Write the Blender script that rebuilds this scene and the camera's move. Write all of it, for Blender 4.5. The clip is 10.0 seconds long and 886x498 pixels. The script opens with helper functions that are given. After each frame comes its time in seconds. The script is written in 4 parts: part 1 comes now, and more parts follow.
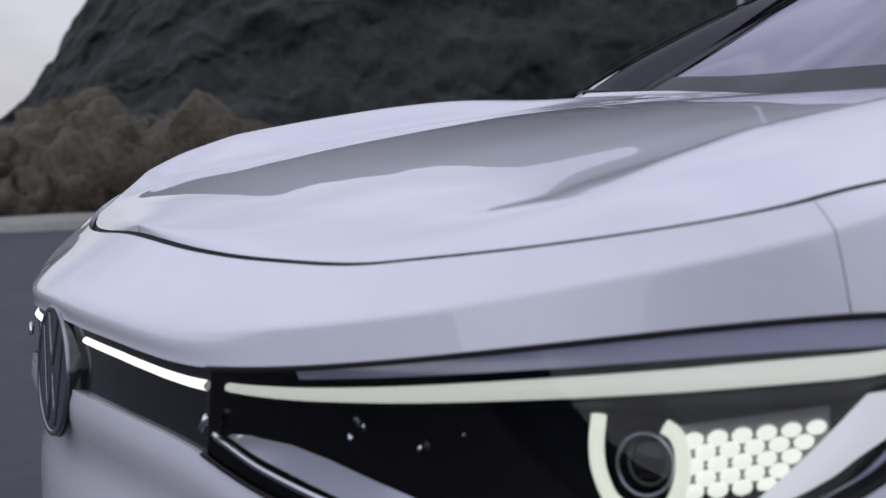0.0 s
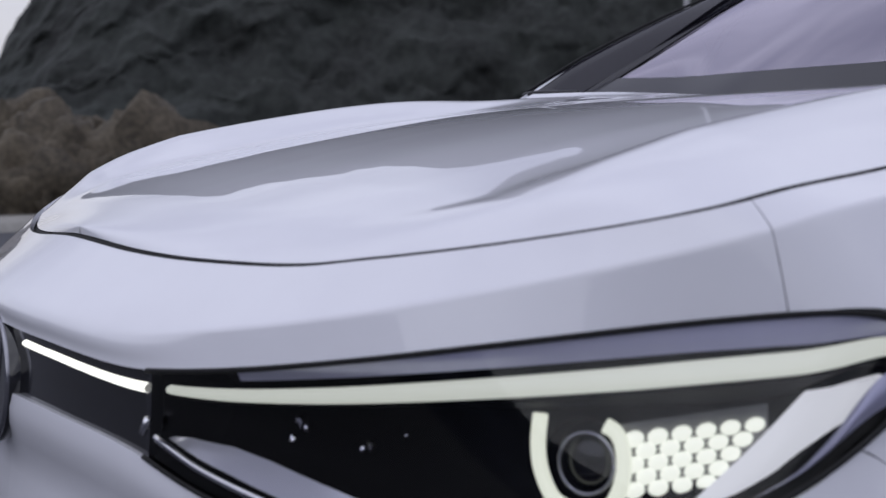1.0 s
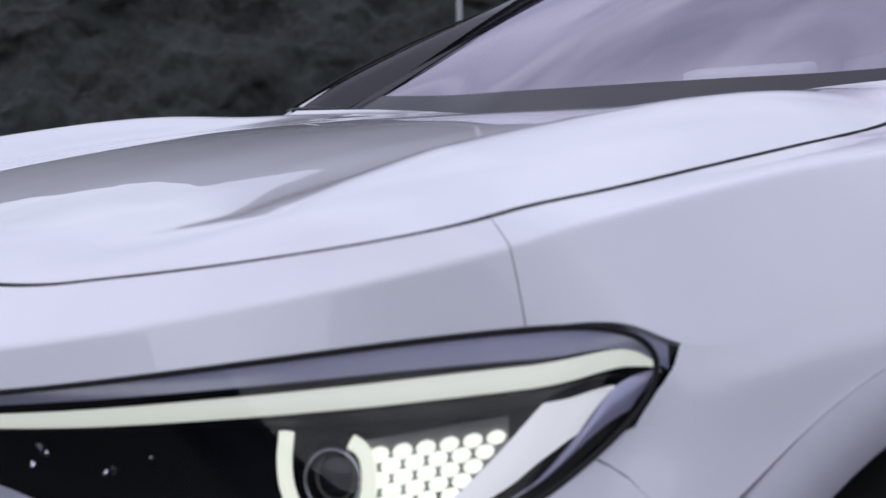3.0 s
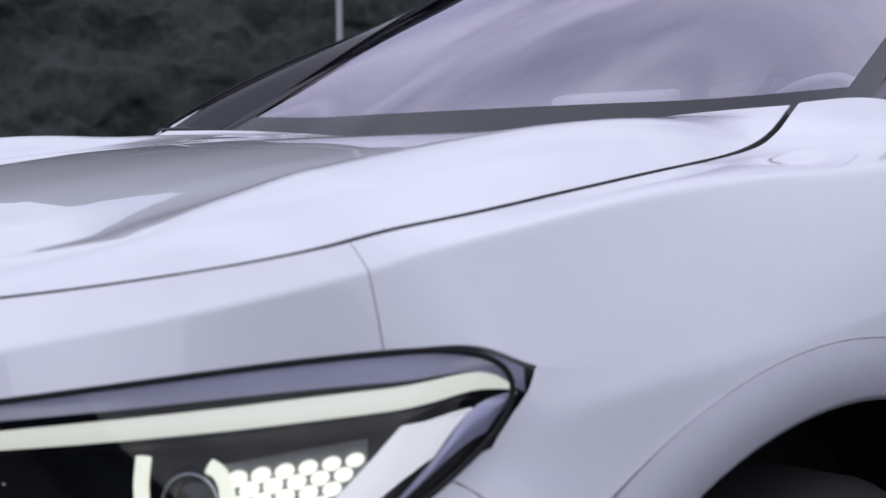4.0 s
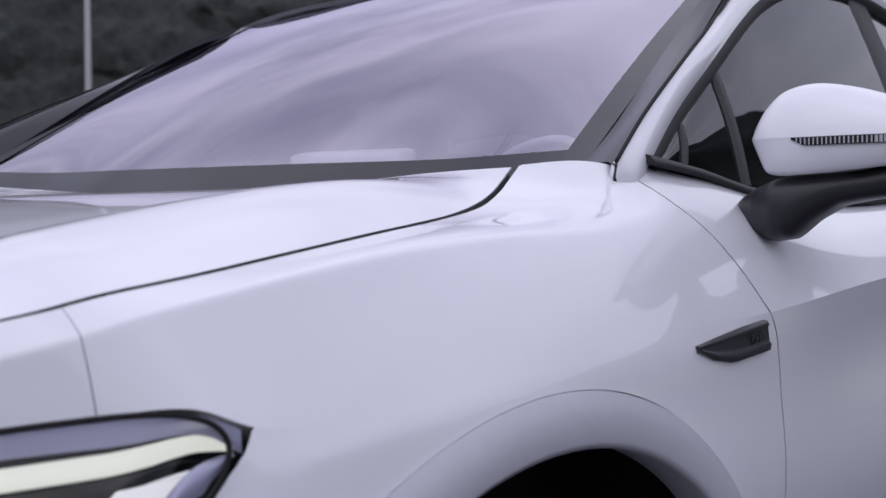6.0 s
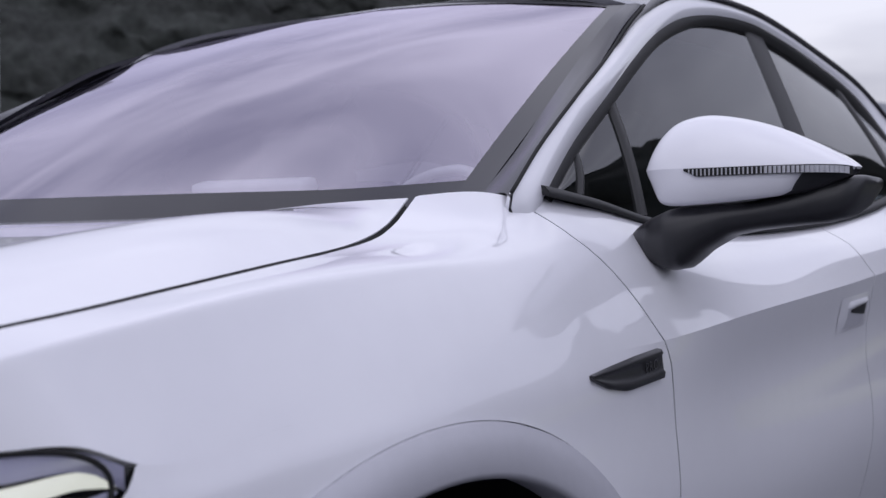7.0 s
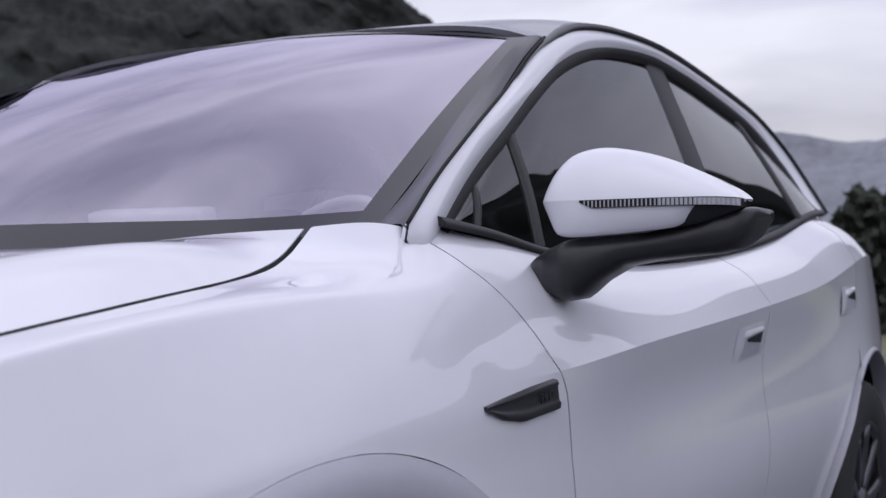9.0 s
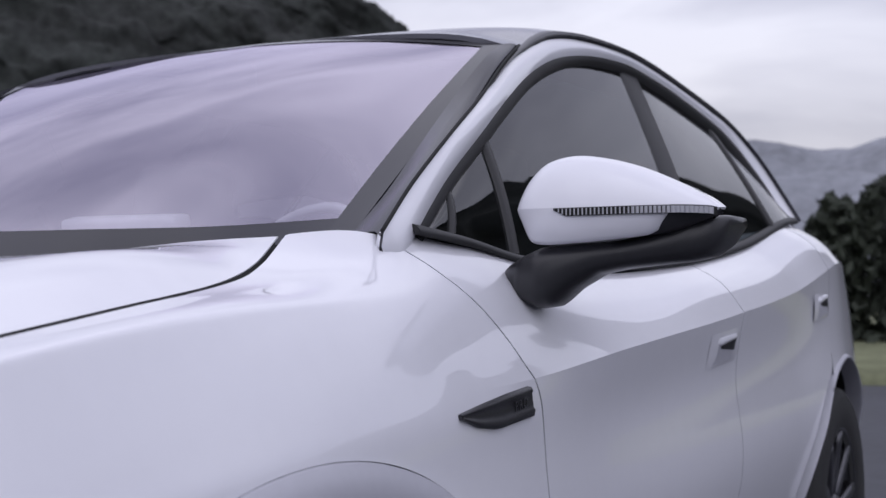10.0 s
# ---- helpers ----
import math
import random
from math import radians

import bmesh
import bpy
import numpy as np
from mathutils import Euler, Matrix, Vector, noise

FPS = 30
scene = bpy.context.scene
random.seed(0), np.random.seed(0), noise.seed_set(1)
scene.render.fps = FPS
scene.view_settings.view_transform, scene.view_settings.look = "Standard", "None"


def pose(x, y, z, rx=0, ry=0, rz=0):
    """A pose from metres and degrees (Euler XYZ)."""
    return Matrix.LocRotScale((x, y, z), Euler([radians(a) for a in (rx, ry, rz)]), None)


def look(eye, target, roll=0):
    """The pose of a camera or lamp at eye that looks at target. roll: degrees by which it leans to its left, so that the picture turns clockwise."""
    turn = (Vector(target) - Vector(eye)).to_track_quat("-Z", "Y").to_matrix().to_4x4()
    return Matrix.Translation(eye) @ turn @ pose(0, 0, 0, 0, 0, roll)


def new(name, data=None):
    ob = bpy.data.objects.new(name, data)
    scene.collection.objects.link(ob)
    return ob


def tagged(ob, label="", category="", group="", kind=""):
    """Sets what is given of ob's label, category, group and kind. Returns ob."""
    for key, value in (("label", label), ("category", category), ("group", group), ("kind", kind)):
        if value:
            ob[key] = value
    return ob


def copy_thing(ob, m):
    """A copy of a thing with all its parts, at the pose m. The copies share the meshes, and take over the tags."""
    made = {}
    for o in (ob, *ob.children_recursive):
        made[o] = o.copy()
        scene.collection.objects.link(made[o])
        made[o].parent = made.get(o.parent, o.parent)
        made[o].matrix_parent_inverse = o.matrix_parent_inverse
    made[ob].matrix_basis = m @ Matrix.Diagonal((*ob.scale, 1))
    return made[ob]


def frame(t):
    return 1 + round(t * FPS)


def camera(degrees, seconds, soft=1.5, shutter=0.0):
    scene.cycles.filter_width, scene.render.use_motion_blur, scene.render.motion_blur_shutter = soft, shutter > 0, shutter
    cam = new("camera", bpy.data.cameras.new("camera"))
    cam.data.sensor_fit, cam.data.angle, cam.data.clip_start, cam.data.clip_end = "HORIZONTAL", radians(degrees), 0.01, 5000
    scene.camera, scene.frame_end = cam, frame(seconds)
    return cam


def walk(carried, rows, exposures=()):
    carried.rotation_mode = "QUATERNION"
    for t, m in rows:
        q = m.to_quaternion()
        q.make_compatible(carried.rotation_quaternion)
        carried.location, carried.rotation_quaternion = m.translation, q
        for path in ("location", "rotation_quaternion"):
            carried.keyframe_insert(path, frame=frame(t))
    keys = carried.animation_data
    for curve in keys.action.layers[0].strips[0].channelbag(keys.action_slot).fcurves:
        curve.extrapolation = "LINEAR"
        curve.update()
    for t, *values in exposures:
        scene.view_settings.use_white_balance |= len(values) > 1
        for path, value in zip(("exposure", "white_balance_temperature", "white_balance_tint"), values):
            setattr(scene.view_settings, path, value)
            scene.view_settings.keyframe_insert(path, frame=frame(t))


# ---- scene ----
cam = camera(36.1, 10.0, soft=1.4)
cam.data.dof.use_dof, cam.data.dof.focus_distance, cam.data.dof.aperture_fstop = True, 1.9, 8.0
PATH = [
    (0, (1.5150, -1.1670, 1.0116), (-0.2430, -0.2282, 0.8443), -1.39),
    (0.5, (1.5160, -1.1650, 1.0117), (-0.2298, -0.2038, 0.8440), -1.36),
    (1, (1.5181, -1.1620, 1.0108), (-0.2035, -0.1579, 0.8434), -1.39),
    (1.5, (1.5231, -1.1570, 1.0111), (-0.1629, -0.0942, 0.8437), -1.39),
    (2, (1.5271, -1.1520, 1.0113), (-0.1122, -0.0181, 0.8475), -1.48),
    (2.5, (1.5301, -1.1480, 1.0115), (-0.0588, 0.0562, 0.8525), -1.27),
    (4, (1.5539, -1.1390, 1.0158), (0.1352, 0.2653, 0.8924), -0.45),
    (4.5, (1.5638, -1.1380, 1.0174), (0.2095, 0.3300, 0.9126), -0.35),
    (5, (1.5697, -1.1360, 1.0187), (0.2862, 0.3953, 0.9309), -0.35),
    (5.5, (1.5795, -1.1350, 1.0223), (0.3667, 0.4538, 0.9524), -0.36),
    (6, (1.5934, -1.1360, 1.0260), (0.4448, 0.5005, 0.9748), -0.38),
    (7.5, (1.6258, -1.1210, 1.0369), (0.6166, 0.6057, 1.0325), -0.44),
    (8, (1.6317, -1.1160, 1.0382), (0.6490, 0.6259, 1.0433), -0.41),
    (8.5, (1.6327, -1.1170, 1.0392), (0.6774, 0.6401, 1.0519), -0.49),
    (9, (1.6347, -1.1150, 1.0394), (0.7008, 0.6534, 1.0613), -0.37),
    (9.5, (1.6356, -1.1180, 1.0404), (0.7222, 0.6610, 1.0675), -0.35),
    (10, (1.6366, -1.1170, 1.0405), (0.7354, 0.6681, 1.0722), -0.34),
]
EXPOSE = [(0, -0.13, 6500, 10), (1.5, -0.10, 6500, 10), (2.5, 0.02, 6500, 10), (4, 0.16, 6520, 10.5), (6, 0.18, 6570, 11.5), (10, 0.18, 6620, 12)]
walk(cam, [(t, look(eye, target, roll)) for t, eye, target, roll in PATH], EXPOSE)

# ---------- light ----------
SUN_AZ, SUN_EL = 205.0, 38.0
world = bpy.data.worlds.new("sky")
scene.world = world
world.use_nodes = True
wn, wl_ = world.node_tree.nodes, world.node_tree.links
wn.clear()
w_out = wn.new("ShaderNodeOutputWorld")
w_bg = wn.new("ShaderNodeBackground")
w_sky = wn.new("ShaderNodeTexSky")
w_sky.sky_type, w_sky.sun_disc = "NISHITA", False
w_sky.sun_elevation, w_sky.sun_rotation = radians(SUN_EL), radians(SUN_AZ)
w_co = wn.new("ShaderNodeTexCoord")
w_map = wn.new("ShaderNodeMapping")
w_map.inputs["Scale"].default_value = (1.0, 1.0, 2.6)
w_noise = wn.new("ShaderNodeTexNoise")
w_noise.inputs["Scale"].default_value, w_noise.inputs["Detail"].default_value = 2.1, 7
w_noise.inputs["Roughness"].default_value, w_noise.inputs["Distortion"].default_value = 0.52, 0.5
w_ramp = wn.new("ShaderNodeValToRGB")
w_ramp.color_ramp.elements[0].position, w_ramp.color_ramp.elements[1].position = 0.36, 0.64
w_ramp.color_ramp.elements[0].color = (4.55, 4.65, 6.0, 1)
w_ramp.color_ramp.elements[1].color = (9.2, 9.4, 10.9, 1)
w_mix = wn.new("ShaderNodeMix")
w_mix.data_type = "RGBA"
w_mix.inputs["Factor"].default_value = 0.88
wl_.new(w_co.outputs["Generated"], w_map.inputs["Vector"])
wl_.new(w_map.outputs["Vector"], w_noise.inputs["Vector"])
wl_.new(w_noise.outputs["Fac"], w_ramp.inputs["Fac"])
wl_.new(w_sky.outputs["Color"], w_mix.inputs["A"])
wl_.new(w_ramp.outputs["Color"], w_mix.inputs["B"])
w_sep = wn.new("ShaderNodeSeparateXYZ")
w_grad = wn.new("ShaderNodeMapRange")
w_grad.inputs["From Min"].default_value, w_grad.inputs["From Max"].default_value = 0.0, 1.0
w_grad.inputs["To Min"].default_value, w_grad.inputs["To Max"].default_value = 0.80, 1.30
w_mul = wn.new("ShaderNodeVectorMath")
w_mul.operation = "SCALE"
wl_.new(w_co.outputs["Generated"], w_sep.inputs[0])
wl_.new(w_sep.outputs["Z"], w_grad.inputs["Value"])
wl_.new(w_mix.outputs["Result"], w_mul.inputs[0])
wl_.new(w_grad.outputs["Result"], w_mul.inputs["Scale"])
w_warm = wn.new("ShaderNodeValToRGB")               # the cloud is creamier towards the horizon
w_warm.color_ramp.elements[0].position, w_warm.color_ramp.elements[1].position = 0.02, 0.22
w_warm.color_ramp.elements[0].color, w_warm.color_ramp.elements[1].color = (1.0, 0.965, 0.90, 1), (0.985, 0.99, 1.0, 1)
w_tint = wn.new("ShaderNodeVectorMath")
w_tint.operation = "MULTIPLY"
wl_.new(w_sep.outputs["Z"], w_warm.inputs["Fac"])
wl_.new(w_mul.outputs["Vector"], w_tint.inputs[0])
wl_.new(w_warm.outputs["Color"], w_tint.inputs[1])
wl_.new(w_tint.outputs["Vector"], w_bg.inputs["Color"])
w_bg.inputs["Strength"].default_value = 0.1
wl_.new(w_bg.outputs["Background"], w_out.inputs["Surface"])
sun = new("sun", bpy.data.lights.new("sun", "SUN"))
sun.data.energy, sun.data.angle, sun.data.color = 0.6, radians(80), (0.93, 0.95, 1.0)
sun.matrix_world = look((6, -9, 9), (0, 0, 0.5))


# ---------- materials ----------
def rgba(c):
    return (*c, 1.0)


def material(name, base, rough=0.5, metal=0.0, coat=0.0, var=0.0, vscale=8.0, grain=0.0, gscale=200.0, spec=0.5, rvar=0.0, coat_rough=0.03):
    """A principled surface: two scales of tone variation and a fine relief."""
    m = bpy.data.materials.new(name)
    m.use_nodes = True
    n, l = m.node_tree.nodes, m.node_tree.links
    p = n["Principled BSDF"]
    p.inputs["Base Color"].default_value = rgba(base)
    p.inputs["Roughness"].default_value, p.inputs["Metallic"].default_value = rough, metal
    p.inputs["Coat Weight"].default_value, p.inputs["Coat Roughness"].default_value = coat, coat_rough
    p.inputs["Specular IOR Level"].default_value = spec
    co = n.new("ShaderNodeTexCoord")
    if var > 0:
        big, small, both = n.new("ShaderNodeTexNoise"), n.new("ShaderNodeTexNoise"), n.new("ShaderNodeMath")
        big.inputs["Scale"].default_value, big.inputs["Detail"].default_value = vscale, 4
        small.inputs["Scale"].default_value, small.inputs["Detail"].default_value = vscale * 9, 5
        both.operation = "MULTIPLY_ADD"
        both.inputs[1].default_value = 0.5
        half = n.new("ShaderNodeMath")
        half.operation, half.inputs[1].default_value = "MULTIPLY", 0.5
        for t in (big, small):
            l.new(co.outputs["Object"], t.inputs["Vector"])
        l.new(small.outputs["Fac"], half.inputs[0])
        l.new(big.outputs["Fac"], both.inputs[0])
        l.new(half.outputs[0], both.inputs[2])
        r = n.new("ShaderNodeValToRGB")
        r.color_ramp.elements[0].position, r.color_ramp.elements[1].position = 0.3, 0.7
        r.color_ramp.elements[0].color = rgba([c * (1 - var) for c in base])
        r.color_ramp.elements[1].color = rgba([min(1, c * (1 + var)) for c in base])
        l.new(both.outputs[0], r.inputs["Fac"])
        l.new(r.outputs["Color"], p.inputs["Base Color"])
        if rvar > 0:
            rr = n.new("ShaderNodeMapRange")
            rr.inputs["To Min"].default_value, rr.inputs["To Max"].default_value = max(0, rough - rvar), rough + rvar
            l.new(both.outputs[0], rr.inputs["Value"])
            l.new(rr.outputs["Result"], p.inputs["Roughness"])
    if grain > 0:
        g, b = n.new("ShaderNodeTexNoise"), n.new("ShaderNodeBump")
        g.inputs["Scale"].default_value, g.inputs["Detail"].default_value = gscale, 3
        b.inputs["Strength"].default_value, b.inputs["Distance"].default_value = grain, 0.002
        l.new(co.outputs["Object"], g.inputs["Vector"])
        l.new(g.outputs["Fac"], b.inputs["Height"])
        l.new(b.outputs["Normal"], p.inputs["Normal"])
    return m


def glass(name, tint, clear=0.6, ior=1.5, rough=0.0, coat=0.0, sheen=(1, 1, 1)):
    """A thin pane: mirror by Fresnel over a tinted clear layer."""
    m = bpy.data.materials.new(name)
    m.use_nodes = True
    n, l = m.node_tree.nodes, m.node_tree.links
    n.clear()
    out, mix, fr = n.new("ShaderNodeOutputMaterial"), n.new("ShaderNodeMixShader"), n.new("ShaderNodeFresnel")
    tr, gl = n.new("ShaderNodeBsdfTransparent"), n.new("ShaderNodeBsdfGlossy")
    tr.inputs["Color"].default_value = rgba([c * clear for c in tint])
    gl.inputs["Roughness"].default_value = rough
    gl.inputs["Color"].default_value = rgba(sheen)
    fr.inputs["IOR"].default_value = ior
    add = n.new("ShaderNodeMath")
    add.operation, add.inputs[1].default_value, add.use_clamp = "ADD", coat, True
    l.new(fr.outputs[0], add.inputs[0])
    l.new(add.outputs[0], mix.inputs[0])
    l.new(tr.outputs[0], mix.inputs[1])
    l.new(gl.outputs[0], mix.inputs[2])
    l.new(mix.outputs[0], out.inputs["Surface"])
    return m


def glow(name, colour, strength):
    m = bpy.data.materials.new(name)
    m.use_nodes = True
    p = m.node_tree.nodes["Principled BSDF"]
    p.inputs["Base Color"].default_value = rgba((0.25, 0.25, 0.24))
    p.inputs["Roughness"].default_value = 0.3
    p.inputs["Emission Color"].default_value, p.inputs["Emission Strength"].default_value = rgba(colour), strength
    return m


PAINT = material("white_paint", (0.79, 0.79, 0.85), rough=0.36, coat=1.0, var=0.015, vscale=3, grain=0.006, gscale=900, coat_rough=0.015)
CLAD = material("grey_cladding", (0.42, 0.42, 0.47), rough=0.5, var=0.04, vscale=6, grain=0.05, gscale=700)
BLACK = material("black_gloss", (0.012, 0.012, 0.015), rough=0.12, coat=0.6, var=0.1, vscale=5)
TRIM = material("black_trim", (0.013, 0.013, 0.016), rough=0.42, var=0.15, vscale=9, grain=0.1, gscale=900, spec=0.25)
DARK = material("dark_void", (0.006, 0.006, 0.007), rough=0.8, var=0.2, vscale=6)
PLASTIC = material("satin_black_plastic", (0.022, 0.022, 0.026), rough=0.33, var=0.12, vscale=14, grain=0.12, gscale=1200)
CHROME = material("chrome", (0.72, 0.72, 0.76), rough=0.12, metal=1.0, var=0.05, vscale=20)
SILVER = material("silver_reflector", (0.62, 0.62, 0.68), rough=0.22, metal=0.85, var=0.06, vscale=30)
RUBBER = material("tyre_rubber", (0.016, 0.016, 0.017), rough=0.75, var=0.2, vscale=12, grain=0.2, gscale=300)
ALLOY = material("dark_alloy", (0.10, 0.10, 0.11), rough=0.3, metal=0.8, var=0.08, vscale=8)
CABIN = material("cabin_plastic", (0.045, 0.043, 0.05), rough=0.6, var=0.15, vscale=10, grain=0.2, gscale=500)
SEATM = material("seat_fabric", (0.05, 0.05, 0.06), rough=0.85, var=0.2, vscale=14, grain=0.3, gscale=900)
PALE = material("pale_grey_plastic", (0.84, 0.85, 0.86), rough=0.5, var=0.05, vscale=12)
# black roof lifted to grey; the sky's grazing sheen is in the colour
ROOFM = material("roof_sky_grey", (0.14, 0.14, 0.16), rough=0.25, coat=0.6, var=0.05, vscale=4)
RUBTRIM = material("matt_black_trim", (0.014, 0.014, 0.016), rough=0.55, var=0.15, vscale=9, grain=0.1, gscale=900)
FRITDK = material("printed_border", (0.012, 0.011, 0.017), rough=0.14, var=0.1, vscale=6, spec=0.36)
FRITM = material("printed_black", (0.018, 0.017, 0.024), rough=0.2, spec=0.34, var=0.1, vscale=6)
SCREEN = glass("windscreen_glass", (0.80, 0.82, 0.88), 0.9, 1.5, coat=0.30, sheen=(0.92, 0.86, 1.0))
SIDEGL = glass("tinted_side_glass", (0.30, 0.345, 0.345), 0.8, 1.42, coat=0.0)
LENS = glass("clear_lamp_cover", (0.95, 0.95, 1.0), 0.95, 1.42)
DRLM = glow("running_light", (0.95, 1.0, 0.86), 0.58)
RINGM = glow("ring_light", (0.95, 1.0, 0.82), 0.85)
CELLM = glow("matrix_light", (0.96, 1.0, 0.86), 1.0)


# ---------- mesh helpers ----------
def spline(p, t):
    """Catmull-Rom through the rows of p (n x 3) at the positions t in 0 .. n-1."""
    p, t = np.asarray(p, float), np.atleast_1d(np.asarray(t, float))
    q = np.vstack([2 * p[0] - p[1], p, 2 * p[-1] - p[-2]])
    i = np.clip(np.floor(t).astype(int), 0, len(p) - 2)
    f = (t - i)[:, None]
    a, b, c, d = q[i], q[i + 1], q[i + 2], q[i + 3]
    return 0.5 * (2 * b + (c - a) * f + (2 * a - 5 * b + 4 * c - d) * f ** 2 + (3 * b - a - 3 * c + d) * f ** 3)


def curve(p, n):
    return spline(p, np.linspace(0, len(p) - 1, n))


def even(p, n):
    """n points evenly spaced along the spline through p."""
    c = curve(p, 240)
    s = np.concatenate([[0], np.cumsum(np.linalg.norm(np.diff(c, axis=0), axis=1))])
    t = np.linspace(0, s[-1], n)
    return np.stack([np.interp(t, s, c[:, k]) for k in range(3)], 1)


def part(name, data, mat, parent=None, label="", smooth=True):
    """Links a bmesh, or (vertices, faces), as one mesh object under a thing or a part."""
    me = bpy.data.meshes.new(name)
    if isinstance(data, bmesh.types.BMesh):
        data.to_mesh(me)
        data.free()
    else:
        me.from_pydata([tuple(map(float, v)) for v in data[0]], [], data[1])
    me.materials.append(mat)
    if smooth:
        me.shade_smooth()
    ob = new(name, me)
    if parent is not None:
        ob.parent = parent
    return tagged(ob, label)


def flip(data, s):
    """The mesh on the car's other side where s is -1."""
    v, f = data
    if s > 0:
        return v, f
    return [(-x, y, z) for x, y, z in v], [tuple(reversed(q)) for q in f]


def sheet(P, flange=0.0, centre=(0, 1.2, 0.7), close_u=False):
    """A grid of points (nu x nv x 3) as vertices and faces; flange turns its border inwards by that depth."""
    P = np.asarray(P, float)
    nu, nv = P.shape[:2]
    du, dv = np.gradient(P, axis=0), np.gradient(P, axis=1)
    N = np.cross(du, dv)
    N /= np.linalg.norm(N, axis=2, keepdims=True) + 1e-12
    out = np.sum(N * (P - np.array(centre)), axis=2).mean() > 0
    if not out:
        N = -N
    v = [tuple(p) for p in P.reshape(-1, 3)]
    f = []
    for i in range(nu - 1 + close_u):
        for j in range(nv - 1):
            a, b, c, d = i * nv + j, ((i + 1) % nu) * nv + j, ((i + 1) % nu) * nv + j + 1, i * nv + j + 1
            f.append((a, b, c, d) if out else (d, c, b, a))
    if flange > 0:
        ring = [(i, 0) for i in range(nu)] + [(nu - 1, j) for j in range(1, nv)] + [(i, nv - 1) for i in range(nu - 2, -1, -1)] + [(0, j) for j in range(nv - 2, 0, -1)]
        k0, m = len(v), len(ring)
        for depth in (0.0, flange):
            for i, j in ring:
                v.append(tuple(P[i, j] - N[i, j] * (depth + 0.0004 * (depth == 0))))
        for k in range(m):
            a, b = k0 + k, k0 + (k + 1) % m
            q = (a, b, b + m, a + m)
            f.append(q if not out else tuple(reversed(q)))
    return v, f


def tube(path, r, seg=8, squash=1.0, up=(0, 0, 1), taper=None):
    """A bar along path; its section is an ellipse, r wide and r*squash along up."""
    P = np.asarray(path, float)
    T = np.gradient(P, axis=0)
    T /= np.linalg.norm(T, axis=1, keepdims=True) + 1e-12
    v, f = [], []
    for i, (p, t) in enumerate(zip(P, T)):
        a = np.cross(t, up)
        a /= np.linalg.norm(a) + 1e-12
        b = np.cross(a, t)
        k = r * (taper[i] if taper is not None else 1)
        for s in range(seg):
            w = 2 * math.pi * s / seg
            v.append(tuple(p + a * k * math.cos(w) + b * k * squash * math.sin(w)))
    n = len(P)
    for i in range(n - 1):
        for s in range(seg):
            f.append((i * seg + s, i * seg + (s + 1) % seg, (i + 1) * seg + (s + 1) % seg, (i + 1) * seg + s))
    f.append(tuple(reversed(range(seg))))
    f.append(tuple((n - 1) * seg + s for s in range(seg)))
    return v, f


def strip(A, B, depth, inward=(0, 0, 0)):
    """A ribbon between the lines A and B, given thickness towards inward."""
    A, B, w = np.asarray(A), np.asarray(B), np.asarray(inward, float)
    P = np.stack([A, A * 0.5 + B * 0.5, B], 1)
    return sheet(P, depth)


def box(sx, sy, sz, at, bevel=0.005, rot=None, seg=2):
    bm = bmesh.new()
    bmesh.ops.create_cube(bm, size=1.0)
    bmesh.ops.scale(bm, vec=(sx, sy, sz), verts=bm.verts)
    if bevel:
        bmesh.ops.bevel(bm, geom=bm.edges[:], offset=bevel, segments=seg, affect="EDGES", profile=0.6)
    if rot is not None:
        bmesh.ops.transform(bm, matrix=rot, verts=bm.verts)
    bmesh.ops.translate(bm, vec=at, verts=bm.verts)
    return bm


def join(*meshes):
    v, f = [], []
    for a, b in meshes:
        k = len(v)
        v += list(a)
        f += [tuple(i + k for i in q) for q in b]
    return v, f


# ---------- the car's skin: stations from the nose round the corner to the tail, rows from the bonnet gap down ----------
K0 = [(0, -.756, .908), (.188, -.746, .901), (.333, -.722, .899), (.440, -.695, .901), (.529, -.664, .910), (.650, -.600, .927), (.776, -.489, .955),
      (.787, -.430, .966), (.789, -.360, .974), (.777, -.20, .992), (.752, .013, 1.014), (.743, .200, 1.032), (.752, .322, 1.058), (.774, .412, 1.086), (.790, .60, 1.076),
      (.80, .95, 1.040), (.80, 1.62, 1.048), (.80, 2.15, 1.090), (.785, 2.65, 1.160), (.70, 3.10, 1.17), (.50, 3.55, 1.13)]
K1 = [(0, -.838, .853), (.170, -.826, .848), (.347, -.787, .842), (.446, -.753, .853), (.562, -.699, .871), (.678, -.619, .897), (.800, -.484, .936),
      (.820, -.428, .951), (.829, -.360, .963), (.837, -.20, .986), (.842, .0, 1.002), (.846, .19, 1.008), (.848, .32, 1.012), (.850, .425, 1.013), (.856, .60, 1.008),
      (.865, .95, .982), (.868, 1.62, 1.006), (.868, 2.20, 1.046), (.86, 2.72, 1.115), (.78, 3.15, 1.11), (.53, 3.62, 1.07)]
K2 = [(0, -.845, .824), (.162, -.834, .819), (.346, -.795, .810), (.444, -.762, .819), (.567, -.705, .837), (.685, -.624, .858), (.814, -.472, .879),
      (.852, -.408, .880), (.870, -.358, .861), (.888, -.20, .872), (.902, .0, .885), (.906, .17, .889), (.907, .32, .890), (.906, .425, .889), (.908, .60, .892),
      (.914, .95, .912), (.915, 1.65, .946), (.914, 2.24, .986), (.90, 2.83, 1.056), (.82, 3.25, 1.03), (.56, 3.70, .98)]
